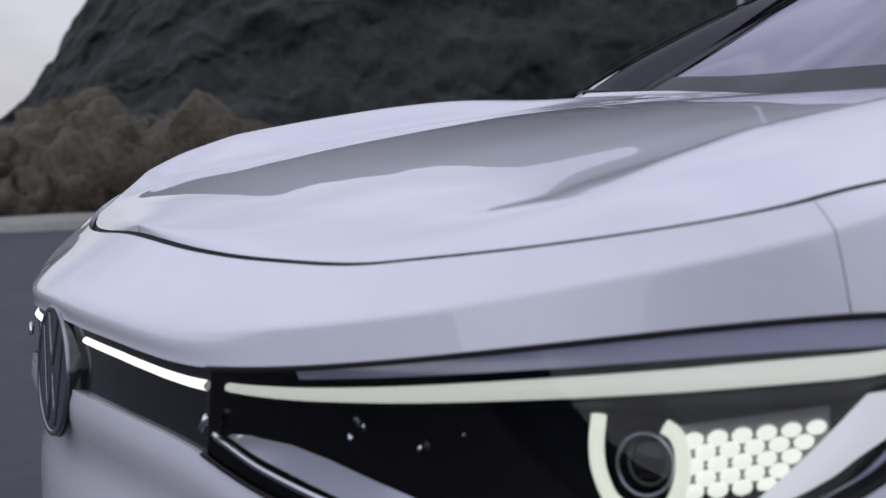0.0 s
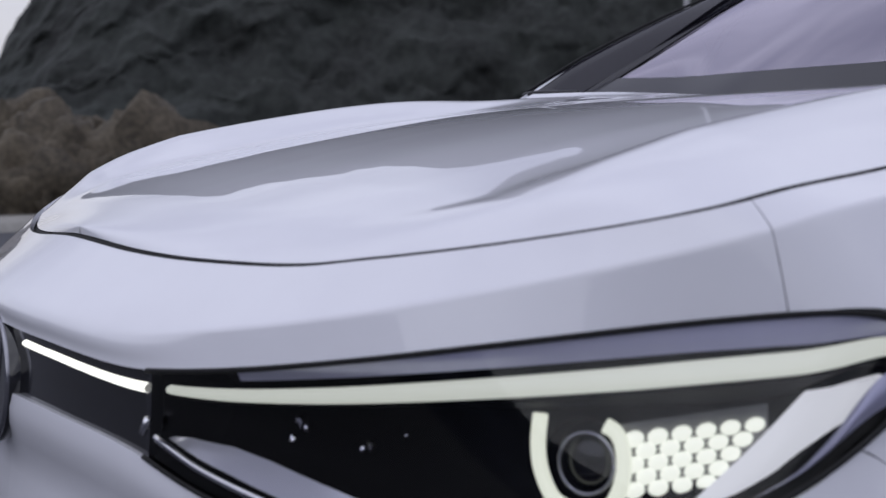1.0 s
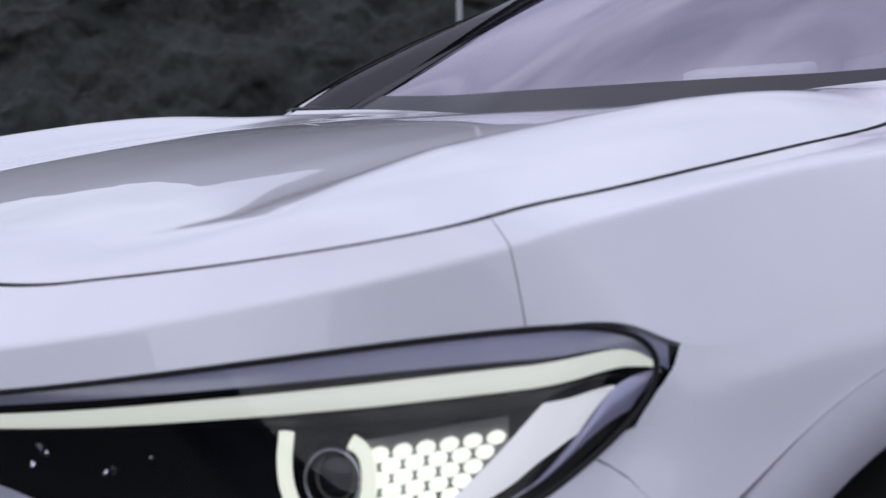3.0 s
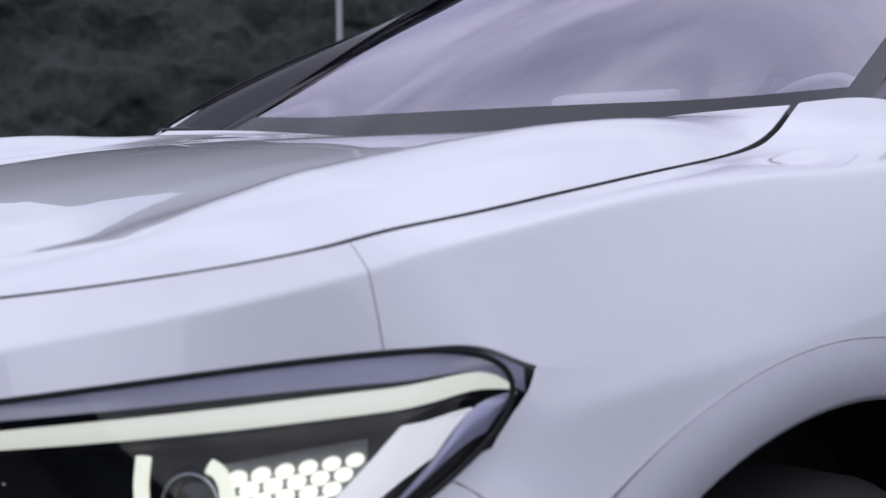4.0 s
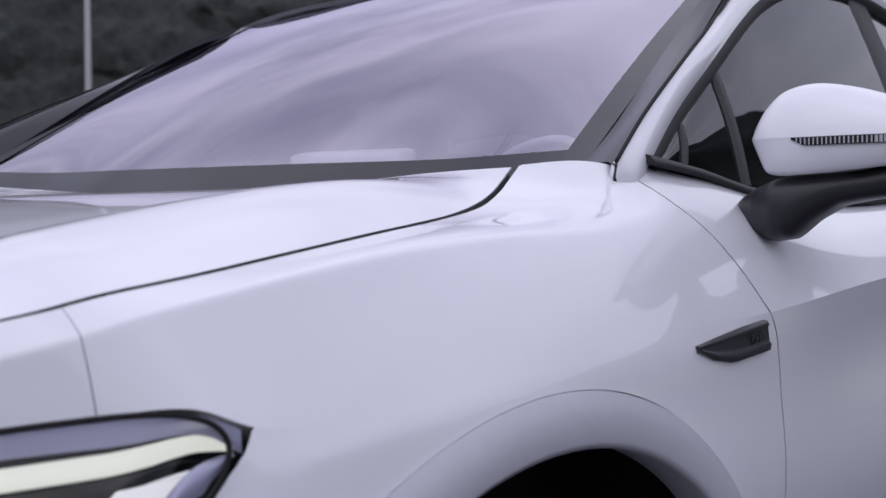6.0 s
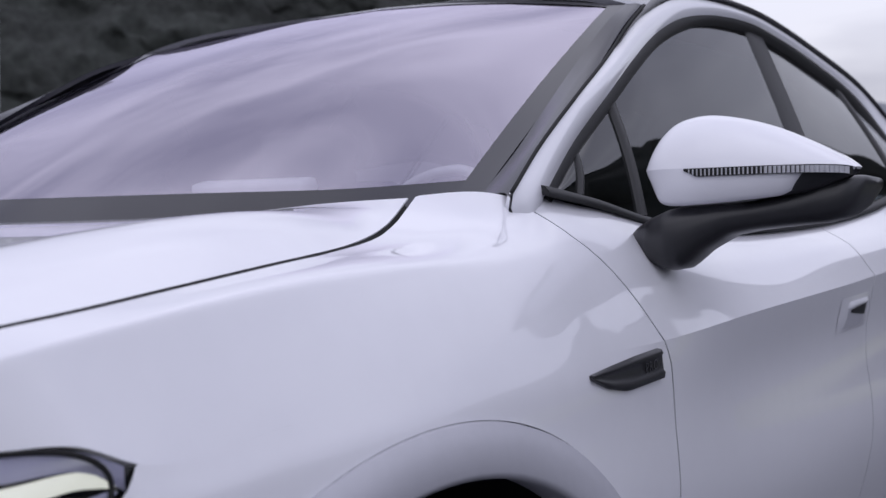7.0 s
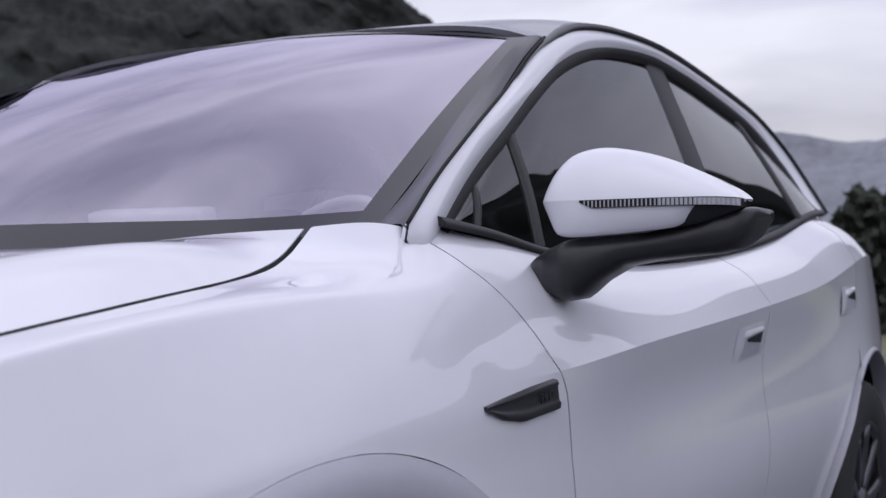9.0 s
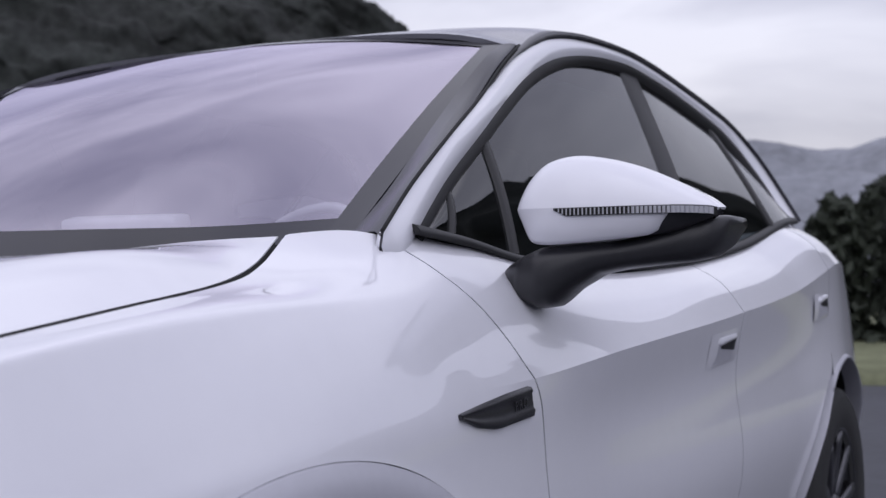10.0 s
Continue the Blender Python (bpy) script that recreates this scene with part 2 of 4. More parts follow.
K3 = [(0, -.848, .752), (.183, -.834, .750), (.341, -.799, .733), (.425, -.772, .708), (.56, -.715, .688), (.705, -.640, .700), (.846, -.487, .757),
      (.862, -.405, .803), (.881, -.360, .795), (.905, -.20, .80), (.920, .0, .80), (.922, .17, .80), (.921, .32, .80), (.918, .425, .80), (.912, .60, .80),
      (.896, .95, .80), (.893, 1.65, .81), (.898, 2.24, .83), (.912, 2.83, .87), (.84, 3.30, .86), (.58, 3.74, .86)]
K4 = [(0, -.878, .58), (.19, -.865, .58), (.36, -.830, .57), (.45, -.798, .56), (.59, -.74, .55), (.72, -.66, .55), (.850, -.51, .58),
      (.874, -.435, .60), (.888, -.385, .60), (.915, -.20, .60), (.930, .0, .60), (.930, .17, .60), (.926, .32, .60), (.922, .425, .60), (.914, .60, .60),
      (.904, .95, .60), (.903, 1.65, .60), (.910, 2.24, .61), (.922, 2.83, .62), (.85, 3.30, .62), (.59, 3.76, .62)]
K5 = [(.9 * x, y + .05 if y < -.3 else y, .28) for x, y, z in K4]
ROWS_ = np.array([K0, K1, K2, K3, K4, K5], float)


NV, NU = 40, 40                                     # steps to a row and to a station in the table of the skin
_t = np.linspace(0, 20, 20 * NU + 1)
_knots = np.concatenate([[0], np.cumsum(np.linalg.norm(np.diff(ROWS_[:4], axis=1), axis=2).mean(0))])


def fair(p, k, u):
    """A smooth curve through p at the knots k; it crosses the car's middle squarely at its start."""
    h = np.diff(k)[:, None]
    d = np.diff(p, axis=0) / h
    m = np.empty_like(p)
    m[1:-1] = (d[:-1] * h[1:] + d[1:] * h[:-1]) / (h[1:] + h[:-1])
    m[0], m[-1] = (d[0][0], 0, 0), d[-1]
    i = np.clip(np.floor(u).astype(int), 0, len(p) - 2)
    f, g = (u - i)[:, None], h[i]
    return (2 * f ** 3 - 3 * f ** 2 + 1) * p[i] + (f ** 3 - 2 * f ** 2 + f) * g * m[i] + (3 * f ** 2 - 2 * f ** 3) * p[i + 1] + (f ** 3 - f ** 2) * g * m[i + 1]


_cols = np.stack([fair(r, _knots, _t) for r in ROWS_])      # rows x stations x 3


def _down(rows, n):
    t = np.linspace(0, len(rows) - 1, n)
    flat = spline(rows.reshape(len(rows), -1), t)
    return flat.reshape(n, -1, 3)


_broken = np.concatenate([_down(_cols[:3], 2 * NV + 1), _down(_cols[2:], 3 * NV + 1)[1:]])
_whole = _down(_cols, 5 * NV + 1)
_w = np.interp(_t, (7.9, 8.7, 13.2, 14.6), (1, 0, 0, 1))
_w = (_w * _w * (3 - 2 * _w))[None, :, None]
TABLE = _broken * _w + _whole * (1 - _w)            # the crease along row 2 fades out over the wing
_edged = np.concatenate([_down(_cols[:2], NV + 1), _down(_cols[1:3], NV + 1)[1:], TABLE[2 * NV + 1:]])
_late = np.concatenate([_down(_cols[:2], NV + 1), _down(_cols[1:], 4 * NV + 1)[1:]])
_edged = _edged * _w + _late * (1 - _w)
_c = np.interp(_t, (1.4, 3.0, 7.5, 9.5, 10.8, 13.2), (0, 1, 1, .62, .5, 0))
_c = (_c * _c * (3 - 2 * _c))[None, :, None]
TABLE = TABLE * (1 - _c) + _edged * _c              # a softly rounded edge along row 1, from the nose over the wing
for _ in range(5):
    _m = TABLE.copy()
    _m[NV - 7:NV + 8] = (TABLE[NV - 8:NV + 7] + 2 * TABLE[NV - 7:NV + 8] + TABLE[NV - 6:NV + 9]) / 4
    TABLE = _m


def skin(u, v):
    """A point of the skin at station u and row v; it may break along row 2, and runs on straight above row 0."""
    if v < 0:
        p, q = skin(u, 0), skin(u, .04)
        return p + (q - p) * (v / .04)
    a, b = min(max(v, 0), 5) * NV, min(max(u, 0), 20) * NU
    i, j = min(int(a), 5 * NV - 1), min(int(b), 20 * NU - 1)
    p, q = a - i, b - j
    return (TABLE[i, j] * (1 - q) + TABLE[i, j + 1] * q) * (1 - p) + (TABLE[i + 1, j] * (1 - q) + TABLE[i + 1, j + 1] * q) * p


def along(y, v):
    """The station at which row v of the side has the place y along the car."""
    a = min(max(v, 0), 5) * NV
    i = min(int(a), 5 * NV - 1)
    ys = TABLE[i, 5 * NU:, 1] * (1 - a + i) + TABLE[i + 1, 5 * NU:, 1] * (a - i)
    return 5 + float(np.interp(y, ys, np.arange(len(ys)))) / NU


def panel(fn, nu, nv, flange=0.007):
    P = np.array([[fn(i / (nu - 1), j / (nv - 1)) for j in range(nv)] for i in range(nu)])
    return sheet(P, flange)


GAP = 0.0022
FORE = (1.03, .91)                                   # front half-length of each arch against its rear half
ARCH = [(0.03, 0.36, 0.545, 0.488), (2.80, 0.36, 0.46, 0.44)]      # centre along the car, height, half-length, rise of the flare's rim


def arch_z(y, grow=0.0):
    """Height of the lower edge of the side panels at y."""
    z = 0.0
    for (yc, zc, a, b), k in zip(ARCH, FORE):
        d = (y - yc) / ((a if y > yc else k * a) + grow)
        if abs(d) < 1:
            z = max(z, zc + (b + grow) * math.sqrt(1 - d * d))
    return z


def row_at(y, z, lo=2.0, hi=5.0):
    """The row on which the skin at y has the height z."""
    if z <= 0.29:
        return 5.0
    for _ in range(16):
        m = (lo + hi) / 2
        lo, hi = (m, hi) if skin(along(y, m), m)[2] > z else (lo, m)
    return lo


# the seam between wing and door, and between the doors, as rows -> place along the car
SEAM_V, SEAM_Y = (0, .35, .75, 1.2, 1.6, 2.0, 2.3, 3.0, 5.0), (.418, .434, .468, .525, .568, .602, .617, .630, .632)
BSEAM_Y = 1.70


def seam(v):
    return float(np.interp(v, SEAM_V, SEAM_Y))


car = tagged(new("car"), "white electric coupe crossover with dark roof, parked on dark asphalt", "car")


def deep(u, v, d):
    """A point d below the skin."""
    e = .03
    p = skin(u, v)
    n = np.cross(skin(u + e, v) - skin(u - e, v), skin(u, min(v + e, 5)) - skin(u, max(v - e, 0)))
    n /= np.linalg.norm(n) + 1e-12
    if np.dot(n, p - np.array((0, .3, .7))) < 0:
        n = -n
    return p - n * d


def joint(v):
    """The station of the seam between nose panel and wing on each row."""
    return float(np.interp(v, (0, .3, 2), (6.30, 6.27, 6.03)))


def bumper_edge(v):
    """The station of the seam between bumper and wing on each row below the lamp."""
    return float(np.interp(v, (3, 3.15, 3.28, 3.37, 3.5), (6.53, 6.78, 7.06, 7.42, 8.0)))


def lamp_low(u):
    """The row of the lamp's lower edge; it rises to the lamp's outer point."""
    return float(np.interp(u, (0, 7, 7.25, 7.5, 7.7, 7.83, 7.92, 8), (3, 3, 2.86, 2.67, 2.44, 2.20, 2.0, 2.0)))


def wing(s):
    def top(a, b):
        u0, u1 = joint(2 * b) + .008, along(seam(2 * b) - GAP, 2 * b)
        u = u0 + (u1 - u0) * a
        vt = float(np.interp(u, (10.1, 10.85, 11.43, 12, 12.5, 13), (0, -.20, -.41, -.66, -.33, 0)))
        return skin(u, vt + (2 - vt) * b)
    cache = {}
    def low(a, b):
        if a not in cache:
            u = 8.0 + (along(seam(2.5) - GAP, 2.5) - 8.0) * a
            y = skin(u, 2.4)[1]
            cache[a] = row_at(y, arch_z(y)) if arch_z(y) > .3 else 5.0
        v = 2 + (cache[a] - 2) * b
        u1 = along(seam(v) - GAP, v)
        return skin(8.0 + (u1 - 8.0) * a, v)
    def tip(a, b):
        v = 3 + 1.4 * b
        u0 = bumper_edge(v)
        return skin(u0 + .006 + (8.0 - u0 - .006) * a if u0 < 7.98 else 8.0, v)
    part("wing", flip(join(panel(top, 130, 60), panel(low, 70, 16, 0), panel(tip, 14, 30, .004), panel(lambda a, b: skin(7 + a, lamp_low(7 + a) + (3 - lamp_low(7 + a)) * b), 20, 8, 0)), s), PAINT, car, "white painted front wing")


def door(s, y0, y1, name):
    """A door skin; y0 and y1 give the place of its edges by row."""
    def f(a, b):
        v = 2 * b
        return skin(along(y0(v) + GAP + (y1(v) - y0(v) - 2 * GAP) * a, v), v)
    def g(a, b):
        v = 2 + 3 * b
        ya, yb = y0(v), y1(v)
        y = ya + GAP + (yb - ya - 2 * GAP) * a
        return skin(along(y, v), v)
    return part(name, flip(join(panel(f, 40, 14), panel(g, 40, 16)), s), PAINT, car, "white painted door with a sharp waist crease")


def rear_seam(v):
    z = float(np.interp(v, (0, 2, 3, 4, 5), (1.16, 1.04, .86, .61, .28)))
    y = 2.62
    for yc, zc, a, b in ARCH[1:]:
        if z < zc + b:
            y = min(y, yc - a * math.sqrt(max(0, 1 - (max(z - zc, 0) / b) ** 2)))
    return y


def quarter(s):
    cache = {}
    def f(a, b):
        v = 2 * b
        y0 = rear_seam(v) + GAP
        return skin(along(y0, v) * (1 - a) + 20 * a, v)
    def g(a, b):
        if a not in cache:
            u = along(rear_seam(2) + GAP, 2) * (1 - a) + 20 * a
            y = skin(u, 2)[1]
            z = arch_z(y)
            cache[a] = row_at(y, z) if z > .3 and y < 3.29 else 5.0
        v = 2 + (cache[a] - 2) * b
        y0 = rear_seam(2)
        return skin(along(y0 + GAP, 2) * (1 - a) + 20 * a, v)
    part("rear_quarter", flip(join(panel(f, 36, 12), panel(g, 36, 12, 0)), s), PAINT, car, "white painted rear quarter over the wheel")


def rear_end():
    P = []
    for v in np.linspace(0, 5, 14):
        e = skin(20, v)
        P.append([(e[0] * t, e[1] + .10 * (1 - t * t), e[2]) for t in np.linspace(-1, 1, 13)])
    part("tail", sheet(P), PAINT, car, "white painted tail")


def soft_step(k):
    k = min(1, max(0, k))
    return k * k * (3 - 2 * k)


def nose():
    def f(a, b):
        v = .004 + 1.996 * b
        return skin((joint(v) - .006) * a, v)
    def g(a, b):
        v = 3 + 2 * b
        u = (bumper_edge(v) - .006) * a
        tuck = .036 * soft_step((v - 3.12) / .45) * soft_step((6.2 - u) / 1.5) * soft_step((4.6 - v) / .6)
        return deep(u, v, tuck) if tuck > 1e-5 else skin(u, v)
    for s, n in ((1, "left"), (-1, "right")):
        part("nose_panel", flip(panel(f, 80, 44), s), PAINT, car, "white painted nose panel above the lamps")
        part("front_bumper", flip(panel(g, 60, 18), s), PAINT, car, "white painted front bumper")


VALE_Y = (-.757, -.70, -.65, -.60, -.53, -.465, -.38, -.28, -.17, -.07, .09, .25, .43)
VALE_Z = (.906, .920, .934, .945, .961, .975, .991, 1.007, 1.022, 1.033, 1.045, 1.052, 1.055)
REAR = .326


def bonnet():
    """A shallow central field between two low shoulders that fall to the gap; towards the windscreen the shoulders die away."""
    dense = np.vstack([np.array([skin(u, 0) for u in np.linspace(0, 10, 120)])[:-1], curve([skin(9.5, 0), skin(10, 0), (.723, .165, 1.029), (.703, .253, 1.047), (.687, .328, 1.082)], 81)[20:]])
    arc = np.concatenate([[0], np.cumsum(np.linalg.norm(np.diff(dense, axis=0), axis=1))])
    edge = np.stack([np.interp(np.linspace(0, arc[-1], 400), arc, dense[:, k]) for k in range(3)], 1)
    tg = np.gradient(edge[:, :2], axis=0)
    nr = np.stack([tg[:, 1], -tg[:, 0]], 1) / (np.linalg.norm(tg, axis=1, keepdims=True) + 1e-12)
    nr[0] = (0, -1)
    line = edge.copy()
    wide = np.interp(edge[:, 1], (.08, .22), (.0092, .0130))[:, None]
    edge = edge - np.concatenate([nr * wide, np.zeros((len(nr), 1))], 1) 
    edge[:, 2] += np.interp(line[:, 1], (-.72, -.5, .1, .2), (.0022, .0013, .0013, .0030))
    vale = spline(np.stack([VALE_Y, VALE_Z, VALE_Z], 1), np.linspace(0, 12, 300))
    rows = [edge[k] for k in list(range(0, 396, 3)) + [399]]
    xs = np.sin(np.linspace(-1, 1, 121) * math.pi / 2)
    P = []
    for w, y, ze in rows:
        w = max(w, .002)
        kf = soft_step((y + .70) / .23)
        kr = soft_step((REAR - .02 - y) / .36)
        row = []
        for r in xs:
            q = abs(r)
            x = w * q
            bow = .10 * (1 - q ** 2.4) * max(0, (y + .2) / (REAR + .2)) ** 1.5
            zv = float(np.interp(y + bow, vale[:, 0], vale[:, 1]))
            zr = max(zv + (.024 if r > 0 else .033) * min(1, (y + .70) / .30), ze + .015)
            knots = np.array([(zv + .011, 0, 0), (zv + .010, 0, 0), (zv + .005, 0, 0), (zv, 0, 0), (zv + (zr - zv) * .60, 0, 0), (zr, 0, 0), (zr + (ze - zr) * .34, 0, 0), (ze, 0, 0)])
            wr = min(.64, w * .90)
            t = float(np.interp(x, (0, wr * .32, wr * .60, wr * .82, wr * .91, wr, (wr + w) / 2, w), range(8)))
            z1 = spline(knots, t)[0][0]
            zc = zv + .009
            zs = max(ze, zc + .014)
            fr = spline(np.array([(zc, 0, 0), (zc + .003, 0, 0), (zc + (zs - zc) * .72, 0, 0), (zs - .0015, 0, 0), (ze, 0, 0)]), float(np.interp(q, (0, .35, .66, .83, 1), range(5))))[0][0]
            z1 = z1 * kr + fr * (1 - kr)
            z0 = ze + (zv + .010 - ze) * (1 - q ** 2.2)
            row.append((w * r, y + bow, z0 + (z1 - z0) * kf))
        P.append(row)
    part("bonnet", sheet(np.array(P), 0.0015, centre=(0, 0, 0)), PAINT, car, "white painted bonnet with soft creases")
    n3 = np.concatenate([nr, np.zeros((len(nr), 1))], 1)
    # dark strip added along the gap in place of its shade
    g = np.array([[p + n * .003 + [0, 0, -.0085], p - n * (w - .0010) + [0, 0, -.0086], p - n * (w - .0005) + [0, 0, .0012], p - n * (w + .003) + [0, 0, -.002], p - n * .03 + [0, 0, -.008]] for p, n, w in zip(line[::4], n3[::4], wide[::4])])
    for s in (1, -1):
        part("bonnet_gap_shade", flip(sheet(g, centre=(0, 0, 0)), s), DARK, car, "dark strip standing for the shade in the bonnet gap")
        c = [(.735, .415, 1.086), (.715, .375, 1.084), (.697, .335, 1.080), (.680, .345, 1.081), (.660, .42, 1.081)]
        part("scuttle_corner", flip(tube(even([(x, y, z + (.004 if s < 0 else -.004)) for x, y, z in c], 14), .017 if s < 0 else .010, 10, .40), s), TRIM, car, "black scuttle trim at the windscreen foot")


wing(1), wing(-1)
for s in (1, -1):
    door(s, seam, lambda v: BSEAM_Y + .03 * v / 5, "front_door")
    door(s, lambda v: BSEAM_Y + .03 * v / 5, rear_seam, "rear_door")
    quarter(s)
nose(), bonnet(), rear_end()

# ---------- glasshouse ----------
# A: outer edge of the black pillar trim; B: lower edge of the white arch; belt: lower edge of the glass
BW = [(.787, .405, 1.052), (.790, .390, 1.088), (.768, .515, 1.158), (.733, .702, 1.243), (.688, .905, 1.324), (.646, 1.085, 1.403), (.614, 1.232, 1.461), (.582, 1.43, 1.526),
      (.570, 1.69, 1.558), (.569, 2.04, 1.562), (.583, 2.36, 1.528), (.613, 2.70, 1.465), (.657, 2.90, 1.366), (.711, 3.00, 1.252), (.75, 3.02, 1.18)]
WL = [(.797, .435, 1.052), (.790, .482, 1.091), (.756, .640, 1.172), (.718, .838, 1.257), (.678, 1.038, 1.341), (.638, 1.235, 1.412), (.608, 1.440, 1.469), (.588, 1.671, 1.507),
      (.580, 1.90, 1.524), (.581, 2.06, 1.520), (.594, 2.32, 1.490), (.625, 2.64, 1.423), (.668, 2.82, 1.325), (.712, 2.90, 1.235), (.745, 2.92, 1.175)]
BELT = [(.797, .465, 1.091), (.795, .62, 1.078), (.800, .95, 1.044), (.803, 1.62, 1.052), (.803, 2.15, 1.094), (.792, 2.62, 1.160), (.760, 2.92, 1.178)]
HEAD = [(.600, 1.180, 1.458), (.40, 1.235, 1.492), (.20, 1.268, 1.514), (0, 1.285, 1.524)]
BASE = [(.700, .463, 1.0855), (.45, .450, 1.066), (.22, .420, 1.060), (0, .410, 1.058)]


def sym(p, n):
    c = even(p, n)
    m = c[1:] if abs(c[0][0]) < 1e-6 else c[:-1]
    return np.vstack([c, (m[::-1]) * [-1, 1, 1]])


def windscreen():
    top, bot = sym(HEAD, 16), sym(BASE, 16)
    P = np.array([[b + (t - b) * k + np.array([0, -.030, .040]) * math.sin(math.pi * k) ** .9 * (.06 + .94 * (1 - abs(t[0] / .6) ** 2.4)) for k in np.linspace(0, 1, 22)] for t, b in zip(top, bot)])
    ob = part("windscreen", sheet(P), SCREEN, car, "curved windscreen glass reflecting a cloudy sky")
    ob.visible_shadow = False
    # printed black border round the glass
    N = np.cross(np.gradient(P, axis=0), np.gradient(P, axis=1))
    N /= np.linalg.norm(N, axis=2, keepdims=True)
    Q = P + N * (.0016 if N[16, 10, 2] > 0 else -.0016)
    n, m = Q.shape[:2]
    def at(i, j):
        a, b = min(int(i), n - 2), min(int(j), m - 2)
        f, g = i - a, j - b
        return (Q[a, b] * (1 - f) + Q[a + 1, b] * f) * (1 - g) + (Q[a, b + 1] * (1 - f) + Q[a + 1, b + 1] * f) * g
    def band(i0, i1, j0, j1, ni, nj):
        return sheet(np.array([[at(i, j) for j in np.linspace(j0, j1, nj)] for i in np.linspace(i0, i1, ni)]))
    part("frit_band", join(band(0, .95, 0, m - 1, 3, 30), band(n - 1.95, n - 1, 0, m - 1, 3, 30), band(.95, n - 1.95, 0, 1.6, 50, 3), band(.95, n - 1.95, m - 1.5, m - 1, 50, 3)), FRITDK, ob, "black printed border of the glass")


def pillars(s):
    edge = even([BASE[0], (.681, .616, 1.166), (.654, .834, 1.294), (.628, 1.035, 1.403), HEAD[0]], 40)
    bw, wl = even(BW, 110), even(WL, 110)
    bw_a = even(BW[1:7], 40)
    mid = (edge + bw_a) / 2 + np.array([.002, -.004, .005])
    mid2 = edge * .25 + bw_a * .75 + np.array([.003, -.004, .004])
    P = np.stack([edge + [0, -.002, .002], mid, mid2, bw_a - [.003, 0, 0.002]], 1)
    part("pillar_trim", flip(sheet(P, .01), s), FRITM, car, "gloss black windscreen pillar trim")
    part("pillar_seal", flip(tube(bw_a + [.001, -.003, .003], .003, 6), s), DARK, car, "black seal beside the pillar trim")
    k = (.34 * np.interp(bw[:, 1], (.95, 1.35, 2.6, 2.9), (0, 1, 1, .3)))[:, None]
    rail = bw + (wl - bw) * k
    P = np.stack([bw - [.004, 0, .002], bw + (rail - bw) * .5 + [.008, 0, .005] * (k > .02), rail], 1)
    part("roof_rail", flip(sheet(P, .004), s), FRITM, car, "gloss black strip along the roof edge")
    bw = rail
    m = (bw + wl) / 2 + np.array([.0065, -.002, .002])
    P = np.stack([bw, bw * .75 + wl * .25 + [.004, -.002, .002], m, bw * .25 + wl * .75 + [.005, -.001, .0005], wl], 1)
    part("roof_arch", flip(sheet(P, .012), s), PAINT, car, "white painted arch over the side windows")
    wl = even(WL[1:], 110)
    inner = even([(x - .010, y + .030 * (1 if y < 1.9 else -1) * (abs(y - 1.9) > .3), z - .022) for x, y, z in WL[1:]], 110)
    P = np.stack([wl - [.002, 0, 0], wl * .5 + inner * .5 + [.006, 0, 0], inner], 1)
    part("window_trim", flip(sheet(P, .012), s), RUBTRIM, car, "black window surround")
    b = even(BELT, 60)
    P = np.stack([b + [.006, 0, -.004], b + [.008, 0, .002], b + [.002, 0, .010], b + [-.012, 0, .014]], 1)
    part("belt_trim", flip(sheet(P, .010), s), RUBTRIM, car, "black waist trim below the windows")
    # glass between belt and arch, following both
    n = 70
    A, B = even(BELT, n) + [-.008, 0, .012], even(WL[1:], n) + [-.014, 0, -.014]
    wy = np.linspace(.53, 2.90, n)
    lo = np.stack([np.interp(wy, A[:, 1], A[:, k]) for k in range(3)], 1)
    hi = np.stack([np.interp(wy, B[:, 1], B[:, k]) for k in range(3)], 1)
    hi[:, 2] = np.maximum(hi[:, 2], lo[:, 2] + .004)
    def pane(b0, b1, t0, t1):
        rows = []
        for k in np.linspace(0, 1, 16):
            yb, yt = b0 + (b1 - b0) * k, t0 + (t1 - t0) * k
            a = np.array([np.interp(yb, wy, lo[:, q]) for q in range(3)])
            c = np.array([np.interp(yt, wy, hi[:, q]) for q in range(3)])
            rows.append([a + (c - a) * q + np.array([.006, 0, 0]) * math.sin(math.pi * q) for q in np.linspace(0, 1, 8)])
        ob = part("side_window", flip(sheet(np.array(rows)), s), SIDEGL, car, "dark tinted side window glass")
        ob.visible_shadow = False
    for b0, b1, t0, t1 in ((.53, .59, .53, .665), (.59, .80, .665, .885), (.80, 1.78, .885, 1.99), (1.78, 2.50, 1.99, 2.56), (2.50, 2.90, 2.56, 2.90)):
        pane(b0, b1, t0, t1)
    def bar(y0, y1, w, name):
        a0 = np.array([np.interp(y0, wy, lo[:, k]) for k in range(3)])
        b0 = np.array([np.interp(y1, wy, hi[:, k]) for k in range(3)])
        ts = np.linspace(0, 1, 12)[:, None]
        c = a0 + (b0 - a0) * ts + np.array([.006, 0, 0]) * np.sin(math.pi * ts) + [.003, 0, 0]
        P = np.stack([c - [.004, w / 2, 0], c + [.003, -w / 2.6, 0], c + [.003, w / 2.6, 0], c + [-.004, w / 2, 0]], 1)
        part(name, flip(sheet(P, .006), s), RUBTRIM, car, "black window divider")
    bar(.59, .665, .012, "window_divider")
    bar(.80, .885, .028, "window_divider")
    bar(1.78, 1.99, .13, "door_pillar_cover")
    bar(2.50, 2.56, .035, "window_divider")


